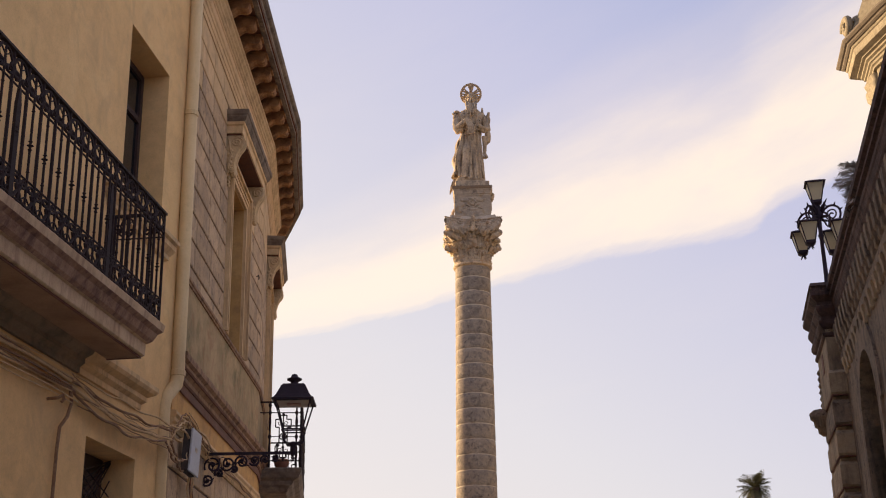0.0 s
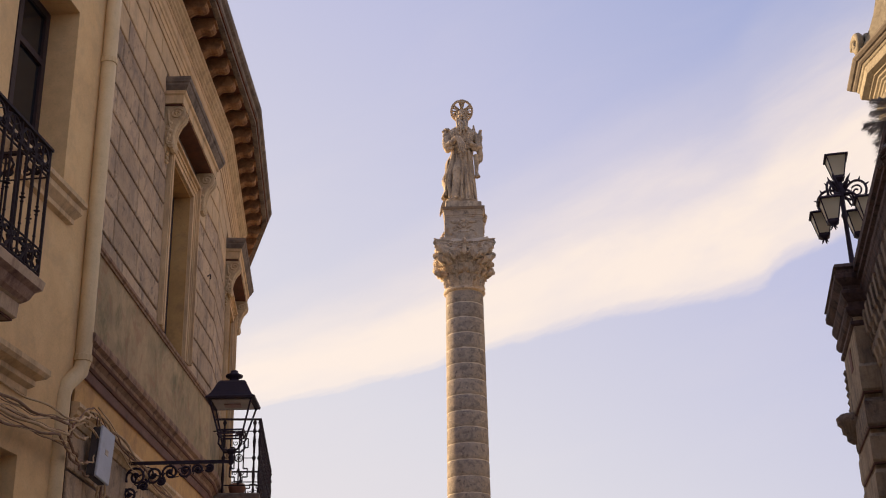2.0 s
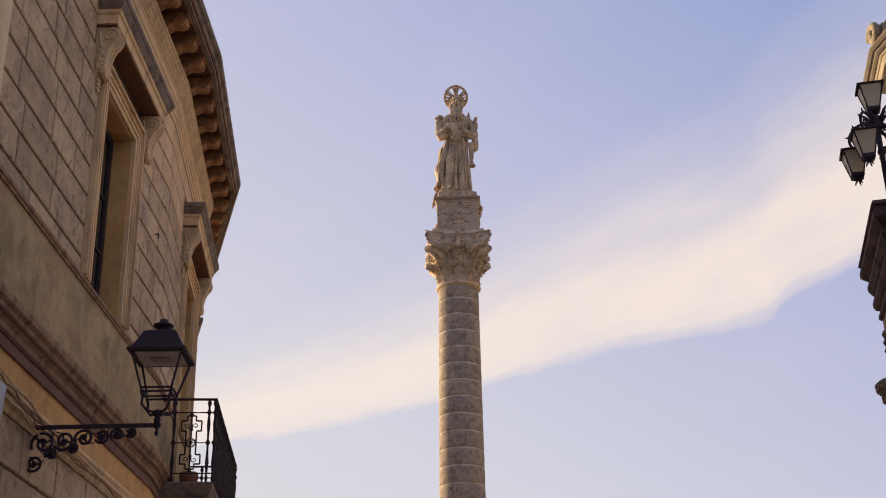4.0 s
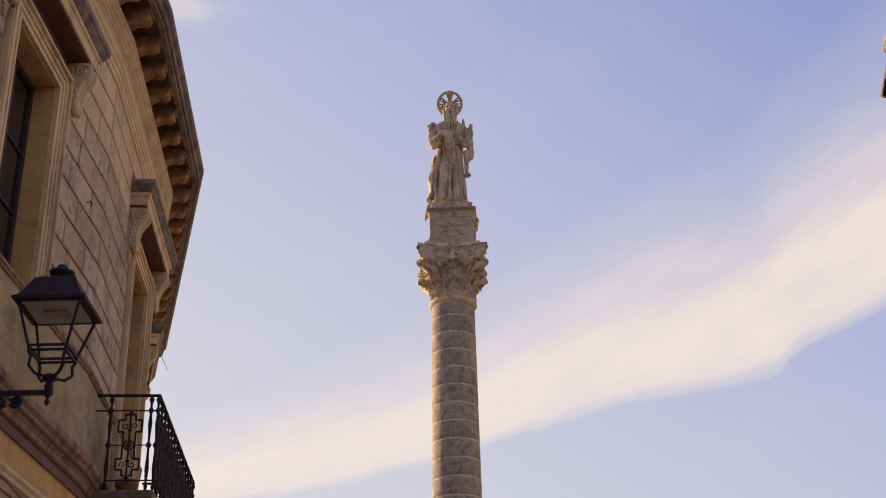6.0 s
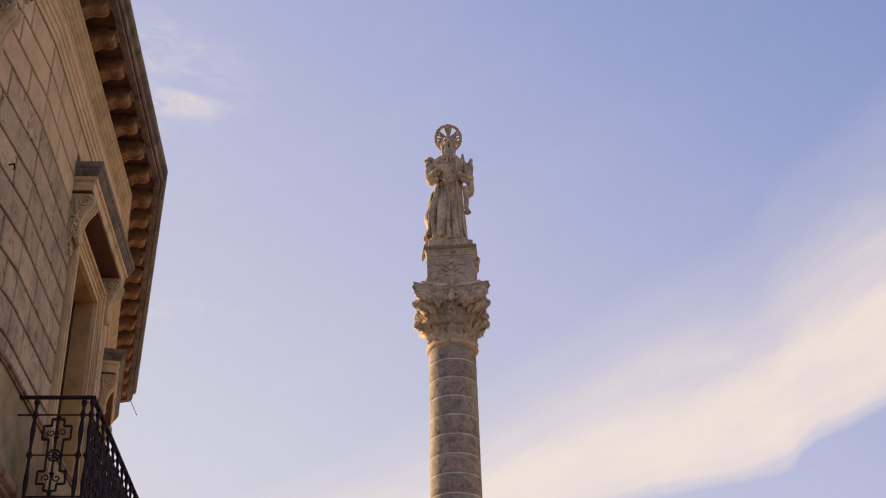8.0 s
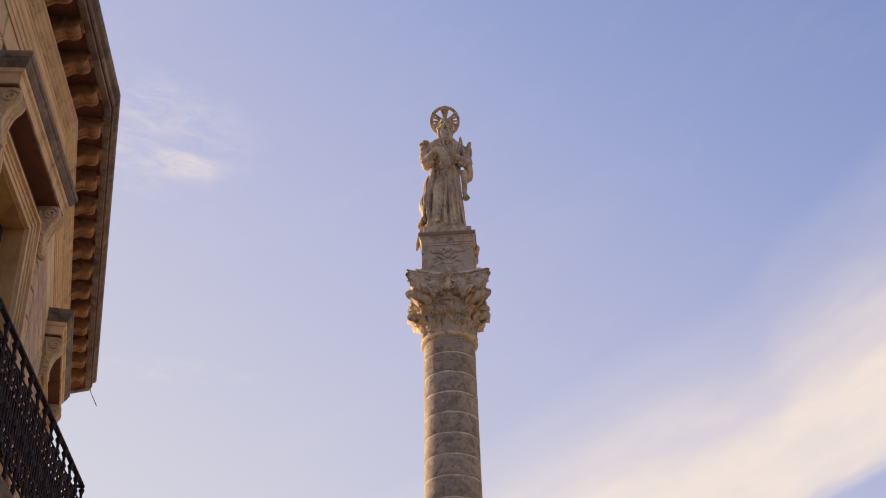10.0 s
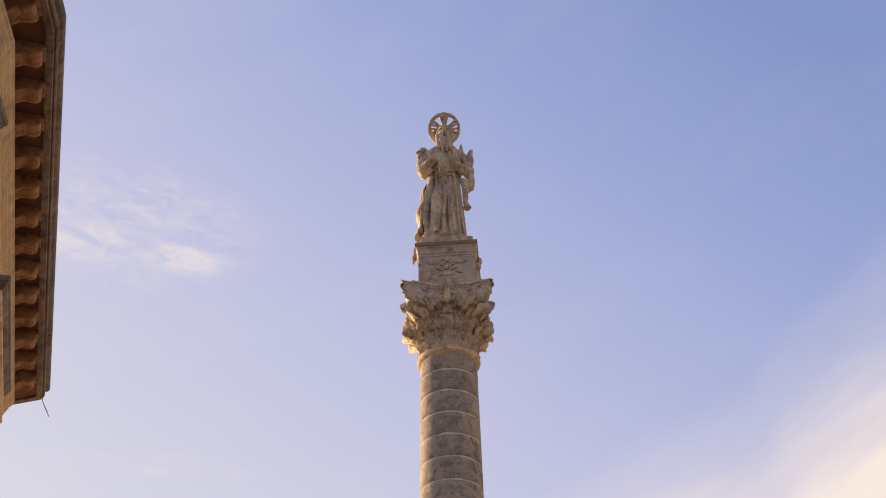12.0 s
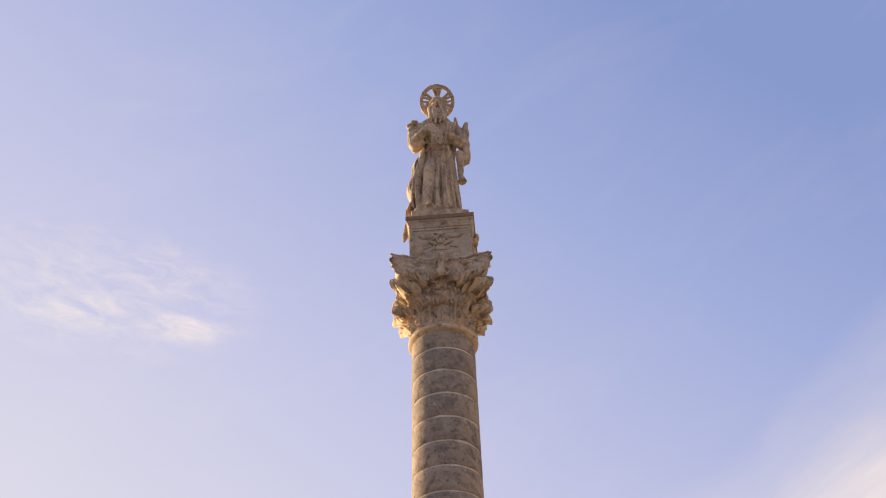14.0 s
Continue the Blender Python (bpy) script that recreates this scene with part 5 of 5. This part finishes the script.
# the mantle that falls in a hollow sheet from the bent arm to the plinth
rings = []
for i in range(25):
    k = i / 24
    z = 1.50 - 1.34 * k
    xo = -0.265 - 0.235 * math.sin(min(1, k * 1.25) * math.pi / 2) + 0.022 * math.sin(k * 17) + (0.03 if k > 0.62 else 0) * math.sin((k - 0.62) * 9)
    y0 = 0.02 * math.sin(k * 11)
    rings.append([(x_, y_ + y0, S0 + z) for x_, y_ in ((xo, 0.03), (xo + 0.012, -0.10), (xo + 0.055, -0.17 - 0.02 * math.sin(k * 9)), (xo + 0.085, -0.14), (xo + 0.075, -0.04), (-0.25, 0.02), (-0.18, -0.08), (-0.14, 0.0), (-0.16, 0.20), (xo + 0.06, 0.19))])
loft(bm, rings)
tube(bm, [(-0.24, -0.14, S0 + 1.30), (-0.25, -0.20, S0 + 1.00), (-0.31, -0.20, S0 + 0.70), (-0.32, -0.20, S0 + 0.34), (-0.30, -0.20, S0 + 0.10)], 0.06, 8, 0.9)
tube(bm, [(-0.22, -0.22, S0 + 1.34), (-0.30, -0.21, S0 + 1.02), (-0.385, -0.20, S0 + 0.72), (-0.41, -0.16, S0 + 0.40), (-0.40, -0.15, S0 + 0.18)], 0.03, 8, 0.8)
# a broken end of the mantle hangs over the plinth's corner
loft(bm, [[(x, y, S0 + z) for x, y in ((x0, -0.05), (x1, -0.05), (x1, 0.12), (x0, 0.12))] for x0, x1, z in ((-0.57, -0.545, -0.24), (-0.55, -0.47, -0.10), (-0.51, -0.41, 0.02), (-0.44, -0.34, 0.12))])
# halo
hz, hy = S0 + 2.655, 0.03
def ring_at(r, a, d=0.0):
    """A point of the halo, which is tipped forward."""
    up = r * math.sin(a)
    return (0.02 + r * math.cos(a), hy - up * 0.50 + d, hz + up * 0.89)


loft(bm, [[ring_at(r_, 2 * math.pi * j / 48, d_) for j in range(48)] for r_, d_ in ((0.29, -0.02), (0.29, 0.02), (0.235, 0.02), (0.235, -0.02), (0.29, -0.02))], False)
for a, r_ in ((90, 0.034), (76, 0.022), (104, 0.022), (36, 0.017), (144, 0.017), (19, 0.015), (161, 0.015), (1, 0.016), (179, 0.016), (-17, 0.018), (197, 0.018), (-34, 0.02), (214, 0.02)):
    tube(bm, [ring_at(q_, radians(a)) for q_ in (0.04, 0.15, 0.24)], r_, 6, 1.5)
# the figure leans a little forward and is worn all over
for v in bm.verts:
    if v.co.z > S0 - 0.02:
        k = v.co.z - S0
        v.co.y -= 0.06 + 0.105 * k
        v.co.z = S0 + 0.928 * k
statue = solid("statue", bm, STATUE, COL, "weathered limestone statue of a robed figure with a pierced halo", "statue")
rm = statue.modifiers.new("remesh", "REMESH")
rm.mode, rm.voxel_size, rm.use_smooth_shade = "VOXEL", 0.0105, True
worn = bpy.data.textures.new("worn", "CLOUDS")
worn.noise_scale, worn.noise_depth = 0.05, 3
dm = statue.modifiers.new("wear", "DISPLACE")
dm.texture, dm.strength, dm.mid_level = worn, 0.014, 0.5

# ---- the dark palace across the street ----
RO, RQ = Vector((5.034, 14.334)), Vector((3.612, 8.29))
MR = along(RO, RQ)
IN = 0.10
ACX, AHW, ASP = 1.95, 0.66, 4.16      # middle, half width and spring of its arched window
palace = thing("stone_palace", MR, "dark weathered stone palace with a corbelled cornice", "palace")
part("wall", wall_with_holes(14, 0, 5.95, 0.5, [(ACX - AHW, ACX + AHW, 2.9, ASP + 0.70)], 0.0, IN), GREY, palace)
bm = boxes((-1.3, 14, IN + 0.5, 9, 0, 5.9))
part("core", bm, DARK, palace)
bm = boxes((-1.3, 14, IN + 0.3, 9, 5.95, 6.1))
part("terrace", bm, ROOF, palace)


def rprof(k=0.0):
    return [(-IN, 5.60), (-IN + 0.03 + k, 5.60), (-IN + 0.03 + k, 5.66), (-0.085 + k, 5.70), (-0.085 + k, 5.76), (-0.07 + k, 5.79), (-0.06 + k, 5.86), (-0.05 + k, 5.88), (-0.05 + k, 5.93), (-0.068 + k, 5.935), (-0.068 + k, 5.96), (-0.025 + k, 5.975), (-0.025 + k, 6.01), (-0.045 + k, 6.015), (-0.045 + k, 6.04), (k, 6.06), (k, 6.13), (-0.03 + k, 6.16), (-0.6, 6.17), (-0.6, 5.60)]


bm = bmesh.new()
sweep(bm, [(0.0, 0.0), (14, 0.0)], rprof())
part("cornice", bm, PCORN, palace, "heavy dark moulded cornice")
# corbels below the cornice
bm = bmesh.new()
for z, o, h in ((5.30, 0.12, 0.26),):
    loft(bm, [[(-0.065, -d, zz), (0.065, -d, zz), (0.065, 0, zz), (-0.065, 0, zz)] for zz, d in ((5.27, 0.03), (5.29, 0.045), (5.36, 0.05), (5.38, 0.07), (5.50, 0.08), (5.60, 0.085))])
CORB = mesh("corbel", bm, GREY)
for i in range(40):
    place("corbel", CORB, palace, pose(0.16 + i * 0.27, IN, 0))
bm = bmesh.new()
loft(bm, [[(-0.06, -d, zz), (0.06, -d, zz), (0.06, 0, zz), (-0.06, 0, zz)] for zz, d in ((4.98, 0.015), (5.0, 0.03), (5.08, 0.036), (5.10, 0.045), (5.16, 0.05))])
DENT = mesh("corbel", bm, PIER)
for i in range(40):
    place("corbel", DENT, palace, pose(0.295 + i * 0.27, IN, 0))
part("corbel_band", boxes((0.0, 14, IN - 0.035, IN, 5.16, 5.25)), GREY, palace)
# arched window
bm = bmesh.new()
for a0 in range(12):
    a = math.pi * a0 / 12
    b = math.pi * (a0 + 1) / 12
    p = [(ACX + AHW * math.cos(t), ASP + AHW * math.sin(t)) for t in (a, b)]
    q = [(ACX + 0.97 * math.cos(t), ASP + 0.97 * math.sin(t)) for t in (a, b)]
    loft(bm, [[(x, y, z) for x, z in (p[0], q[0], q[1], p[1])] for y in (IN - 0.03, IN + 0.3)])
box(bm, ACX - AHW - 0.2, ACX - AHW, IN - 0.03, IN + 0.3, 2.9, ASP)
box(bm, ACX + AHW, ACX + AHW + 0.2, IN - 0.03, IN + 0.3, 2.9, ASP)
box(bm, ACX - AHW - 0.3, ACX + AHW + 0.3, IN - 0.09, IN + 0.2, 2.78, 2.9)
part("window_surround", bm, GREY, palace, "arched stone surround")
part("window_glazing", boxes((ACX - AHW, ACX + AHW, IN + 0.36, IN + 0.40, 2.9, ASP + 0.70)), PANE, palace, "dark glass")
# corner pier with quoins
pier = part("corner_pier", boxes((-1.3, 0.0, -0.07, 0.6, 0, 5.72)), PIER, palace, "paler stone corner pier")
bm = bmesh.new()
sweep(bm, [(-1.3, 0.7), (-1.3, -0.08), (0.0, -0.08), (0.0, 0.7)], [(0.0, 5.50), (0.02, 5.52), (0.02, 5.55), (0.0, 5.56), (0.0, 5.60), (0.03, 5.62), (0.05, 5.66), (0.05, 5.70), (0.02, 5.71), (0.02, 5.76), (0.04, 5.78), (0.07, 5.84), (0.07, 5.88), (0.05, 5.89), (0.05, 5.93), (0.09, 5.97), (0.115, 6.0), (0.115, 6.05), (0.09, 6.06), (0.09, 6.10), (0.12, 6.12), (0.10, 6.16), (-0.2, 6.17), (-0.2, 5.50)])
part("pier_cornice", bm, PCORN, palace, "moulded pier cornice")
for i, z in enumerate([4.79 - 0.36 * k for k in range(13)]):
    bm = bmesh.new()
    loft(bm, [[(-1.16, -0.072 - d * 0.3, zz), (0.01 + d, -0.072 - d * 0.3, zz), (0.01 + d, 0.24, zz), (-1.16, 0.24, zz)] for zz, d in ((z, 0.07), (z + 0.02, 0.09), (z + 0.25, 0.09), (z + 0.30, 0.02))])
    part("quoin", bm, GREY if i % 3 == 1 else PIER, palace, "projecting rusticated quoin")
    part("quoin_soffit", boxes((-1.15, 0.075, -0.09, 0.24, z - 0.016, z - 0.002)), RED_BROWN, palace, "red-brown underside")
for z in (4.72,):
    bm = bmesh.new()
    lathe(bm, [(0.02, z - 0.22), (0.07, z - 0.18), (0.075, z - 0.12), (0.11, z - 0.10), (0.115, z - 0.03), (0.15, z), (0.16, z + 0.07), (0.11, z + 0.11), (0.02, z + 0.12)], 14, (-1.05, -0.12))
    part("bracket_boss", bm, GREY, palace, "rounded carved bracket", True)
for i in range(7):
    bm = bmesh.new()
    z = 5.36 - i * 0.085
    lathe(bm, [(0.01, z - 0.04), (0.03, z), (0.01, z + 0.04)], 8, (-1.30, -0.075))
    part("carved_bead", bm, GREY, palace)
# flat plate on the pier, its dark colour standing for a slot's shade
part("slot_patch", boxes((-0.75, -0.55, -0.078, -0.072, 5.2, 5.44)), RED_BROWN, palace, "small dark plate painted as a shaded slot")

# five-armed lamp on the corner of the palace
LS = 0.86
lamp5 = thing("candelabra_lamp", pose(5.30, 15.0, 6.165, 0, 0, -138) @ Matrix.Scale(LS, 4), "black iron candelabra with five lanterns on the palace corner", "lamp")
bm = bmesh.new()
lathe(bm, [(0.10, 0.0), (0.10, 0.04), (0.05, 0.08), (0.04, 0.16), (0.032, 0.5), (0.028, 0.95), (0.045, 1.0), (0.03, 1.05), (0.035, 1.25), (0.06, 1.30), (0.075, 1.36), (0.05, 1.42), (0.03, 1.48)], 14)
part("pole", bm, LAMPIRON, lamp5, smooth=True)


def small_lantern(parent, at):
    x, y, z = at
    def sq(e, h):
        return [turned(px * e, py * e, h) for px, py in ((-1, -1), (1, -1), (1, 1), (-1, 1))]

    def turned(px, py, h):
        return (x + px * 0.82 - py * 0.57, y + px * 0.57 + py * 0.82, z + h)
    bm = bmesh.new()
    loft(bm, [sq(0.065, 0.06), sq(0.125, 0.33)])
    body = part("lantern", bm, MILK, parent, "frosted glass lantern")
    bm = bmesh.new()
    loft(bm, [sq(0.15, 0.33), sq(0.155, 0.345), sq(0.08, 0.385), sq(0.02, 0.40)])
    loft(bm, [sq(0.04, 0.0), sq(0.072, 0.03), sq(0.072, 0.065), sq(0.06, 0.07)])
    for sx in (-1, 1):
        for sy in (-1, 1):
            tube(bm, [turned(0.067 * sx, 0.067 * sy, 0.06), turned(0.127 * sx, 0.127 * sy, 0.335)], 0.009, 4)
    part("lantern_cage", bm, LAMPIRON, body)
    bm = bmesh.new()
    for j in range(4):
        a = j * math.pi / 2
        tube(bm, [(x, y, z + 0.02), (x + 0.03 * math.cos(a), y + 0.03 * math.sin(a), z - 0.03), (x + 0.045 * math.cos(a), y + 0.045 * math.sin(a), z - 0.06)], 0.014, 5, 0.5)
    part("lantern_drop", bm, LAMPIRON, body)


small_lantern(lamp5, (0, 0, 1.50))
for q in range(4):
    a = q * math.pi / 2
    c_, s_ = math.cos(a), math.sin(a)
    bm = bmesh.new()
    path = [(0.03, 1.27)] + [(0.205 + 0.155 * math.cos(radians(t_)), 1.275 + 0.155 * math.sin(radians(t_))) for t_ in range(155, -46, -12)]
    tube(bm, [(r * c_, r * s_, z) for r, z in path], 0.017, 7)
    tube(bm, [((0.22 + p[0]) * c_, (0.22 + p[0]) * s_, p[2]) for p in spiral(0.0, 1.28, 0.02, 0.09, 0.5, 1.3, 26)], 0.012, 6)
    tube(bm, [(0.05 * c_, 0.05 * s_, 1.36), (0.12 * c_, 0.12 * s_, 1.50), (0.17 * c_, 0.17 * s_, 1.56)], 0.035, 6, 0.1)
    for t_ in (20, 65, 110):
        u_, v_ = math.cos(radians(t_)), math.sin(radians(t_))
        tube(bm, [((0.205 + q_ * u_) * c_, (0.205 + q_ * u_) * s_, 1.275 + q_ * v_) for q_ in (0.15, 0.175, 0.215)], 0.022, 6, 0.2)
    tube(bm, [(0.05 * c_, 0.05 * s_, 1.30), (0.16 * c_, 0.16 * s_, 1.28), (0.24 * c_, 0.24 * s_, 1.20)], 0.03, 6, 0.2)
    part("arm", bm, LAMPIRON, lamp5, "leafy scrolled arm", True)
    small_lantern(lamp5, (0.33 * c_, 0.33 * s_, 0.78))


def frond(bm, base, yaw, pitch, length, droop, rnd, width=0.28, leaflets=40, blade=0.011):
    """A feather palm leaf."""
    p = Vector(base)
    pts = []
    for i in range(11):
        k = i / 10
        e = pitch - droop * k * k
        d = Vector((math.cos(yaw) * math.cos(e), math.sin(yaw) * math.cos(e), math.sin(e)))
        pts.append(p.copy())
        p = p + d * length / 10
    tube(bm, pts[:9], blade * 1.1, 4, 0.3)
    side = Vector((-math.sin(yaw), math.cos(yaw), 0))
    for i in range(1, leaflets):
        k = i / leaflets
        a = pts[int(k * 10)].lerp(pts[min(10, int(k * 10) + 1)], k * 10 % 1)
        fwd = (pts[min(10, int(k * 10) + 1)] - pts[int(k * 10)]).normalized()
        for s_ in (-1, 1):
            ln = width * (math.sin(min(1, k * 1.15 + 0.1) * math.pi) ** 0.6) * rnd.uniform(0.8, 1.15)
            tip = a + (side * s_ * 0.75 + fwd * 0.75).normalized() * ln + Vector((0, 0, rnd.uniform(-0.35, -0.02) * ln))
            w_ = fwd * blade
            bm.faces.new([bm.verts.new(a - w_), bm.verts.new(a + w_), bm.verts.new(a.lerp(tip, 0.6) + w_), bm.verts.new(tip), bm.verts.new(a.lerp(tip, 0.6) - w_)])


def palm(name, at, height, r, n, length, label, seed, lowest=-0.1, leaf=None, leaflets=40, blade=0.011, highest=1.3):
    tr = thing(name, pose(*at), label, "palm")
    rnd = random.Random(seed)
    bm = bmesh.new()
    lathe(bm, [(r * 1.25, 0), (r, height * 0.2), (r * 0.9, height * 0.9), (r * 1.1, height)], 12, wob=r * 0.3)
    part("trunk", bm, TRUNK, tr)
    bm = bmesh.new()
    for i in range(n):
        frond(bm, (0, 0, height), 2.4 * i + rnd.uniform(-0.3, 0.3), rnd.uniform(lowest, highest), length * rnd.uniform(0.8, 1.1), rnd.uniform(0.6, 1.5), rnd, length * 0.28, leaflets, blade)
    part("crown", bm, leaf or PALM, tr)
    return tr


palm("palm_tree", (22.2, 81.0, 0), 13.6, 0.26, 70, 1.6, "small palm tree far off across the square", 5, -0.8)
tp = MR @ Vector((3.0, 0.41, 0))
pot = palm("potted_palm", (tp.x, tp.y, 6.15), 0.12, 0.07, 70, 0.66, "dry grey palm standing on the palace terrace", 8, -0.6, POTLEAF, 110, 0.004, 0.45)

# ---- the church beyond, in full sun ----
church = thing("church", Matrix.Identity(4), "golden stone church front lit by the low sun", "church")
CP = [(24.0, 37.0), (14.62, 35.0), (14.38, 33.9), (14.65, 32.0), (16.5, 24.0)]


def church_course(name, prof, label=""):
    bm = bmesh.new()
    sweep(bm, CP, prof)
    part(name, bm, CHURCH, church, label)


church_course("wall", [(0.0, 0), (0.0, 20.25), (-0.6, 20.25), (-0.6, 0)])
church_course("cornice", [(0, 19.30), (0.10, 19.30), (0.10, 19.38), (0.16, 19.41), (0.16, 19.48), (0.22, 19.50), (0.22, 19.56), (0.30, 19.59), (0.30, 19.66), (0.40, 19.68), (0.40, 19.73), (0.60, 19.76), (0.62, 19.82), (0.62, 19.99), (0.66, 20.01), (0.69, 20.06), (-0.3, 20.08), (-0.3, 19.30)], "deep cornice with a broad sunlit face")
bm = bmesh.new()
sweep(bm, CP, [(0.60, 20.075), (0.72, 20.08), (0.78, 20.12), (0.80, 20.17), (0.86, 20.18), (0.93, 20.24), (0.94, 20.29), (0.90, 20.32), (-0.3, 20.36), (-0.3, 20.085)])
part("cornice_top", bm, CHURCH_TOP, church, "grey-brown weathered top edge")
church_course("architrave", [(0, 17.95), (0.08, 17.95), (0.08, 18.15), (0.12, 18.17), (0.12, 18.37), (0, 18.41)], "flat architrave band")
bm = bmesh.new()
for i in range(9):
    lathe(bm, [(0.02, 18.50 - 0.12 * (i % 3)), (0.16, 18.70), (0.20, 18.95), (0.12, 19.05), (0.22, 19.20), (0.10, 19.30)], 8, (14.54 - 0.012 * i, 34.98 - 0.10 * i), 0.12)
part("capital", bm, CHURCH, church, "leafy carved pilaster capital", True)
# scroll and sweeping gable above the cornice
bm = bmesh.new()
vol = [(0.34 * (1 - k * 0.75) * math.cos(7.5 * k), 0.34 * (1 - k * 0.75) * math.sin(7.5 * k)) for k in (i / 24 for i in range(25))]
tube(bm, [(13.72, 34.15 + x, 20.85 + z) for x, z in vol], 0.12, 8)
tube(bm, [(14.02, 34.15 + x, 20.85 + z) for x, z in vol], 0.12, 8)
box(bm, 13.7, 14.3, 33.9, 34.35, 20.31, 20.65)
part("volute", bm, CHURCH, church, "stone scroll", True)
MG = along((13.66, 34.35), (14.107, 33.456))
for grow, proud in ((0.0, 0.0), (0.13, 0.05), (0.24, 0.10), (0.42, 0.04)):
    sw = [(grow, 20.33), (grow, 20.60), (0.22 + grow, 20.70), (0.48 + grow, 20.90), (0.72 + grow, 21.16), (0.94 + grow, 21.50), (1.12 + grow, 21.92), (1.25 + grow, 22.5), (1.35 + grow, 23.5), (4.0, 25.5), (4.0, 20.33)]
    bm = bmesh.new()
    loft(bm, [[(x, y, z) for x, z in sw] for y in (-proud, 1.3)])
    ob = part("gable", bm, CHURCH, church, "sweeping scrolled gable")
    ob.matrix_world = MG

# ---- ashlar blocks of the second house, last because they are many ----
BLOCKS = {}


def block(wall, x0, x1, z0, z1, clean):
    """One dressed block, proud of the joints, its edges worn back."""
    key = (round(x1 - x0, 2), round(z1 - z0, 3), clean)
    if key not in BLOCKS:
        w_, h_ = key[:2]
        bm = bmesh.new()
        loft(bm, [[(e, y, e), (w_ - e, y, e), (w_ - e, y, h_ - e), (e, y, h_ - e)] for e, y in ((0.013, 0.0), (0.013, -0.010), (0.021, -0.018))])
        BLOCKS[key] = mesh("block", bm, CLEAN if clean else ASHLAR)
    ob = new("block", BLOCKS[key])
    ob.parent = wall
    ob.matrix_local = pose(x0, 0, z0)


rnd = random.Random(3)
COURSES = [(5.82, 5.97)] + [(5.97 + 0.309 * i, 5.97 + 0.309 * (i + 1)) for i in range(10)]
LOWER = [(2.56 + 0.385 * i, 2.56 + 0.385 * (i + 1)) for i in range(4)]
for m, length, c, zb, zt, wall in segs:
    for za, zc in COURSES + LOWER:
        if za < 5 or za > 8.68:
            spans = [(0.0, length)]
        elif zc <= zt + 0.25:
            spans = [(0.0, c - 0.77), (c + 0.77, length)]
        else:
            spans = [(0.0, c - 1.02), (c + 1.02, length)]
        for a, b in spans:
            x = a
            first = rnd.uniform(0.3, 0.8)
            while x < b - 0.02:
                wd_ = first if x == a else round(rnd.choice((0.62, 0.7, 0.78, 0.86)), 2)
                e = x + wd_
                if b - e < 0.22:
                    e = b
                e = min(e, b)
                block(wall, x, e, za, zc, za > 8.1 + 0.3 * math.sin(x * 1.3 + length))
                x = e
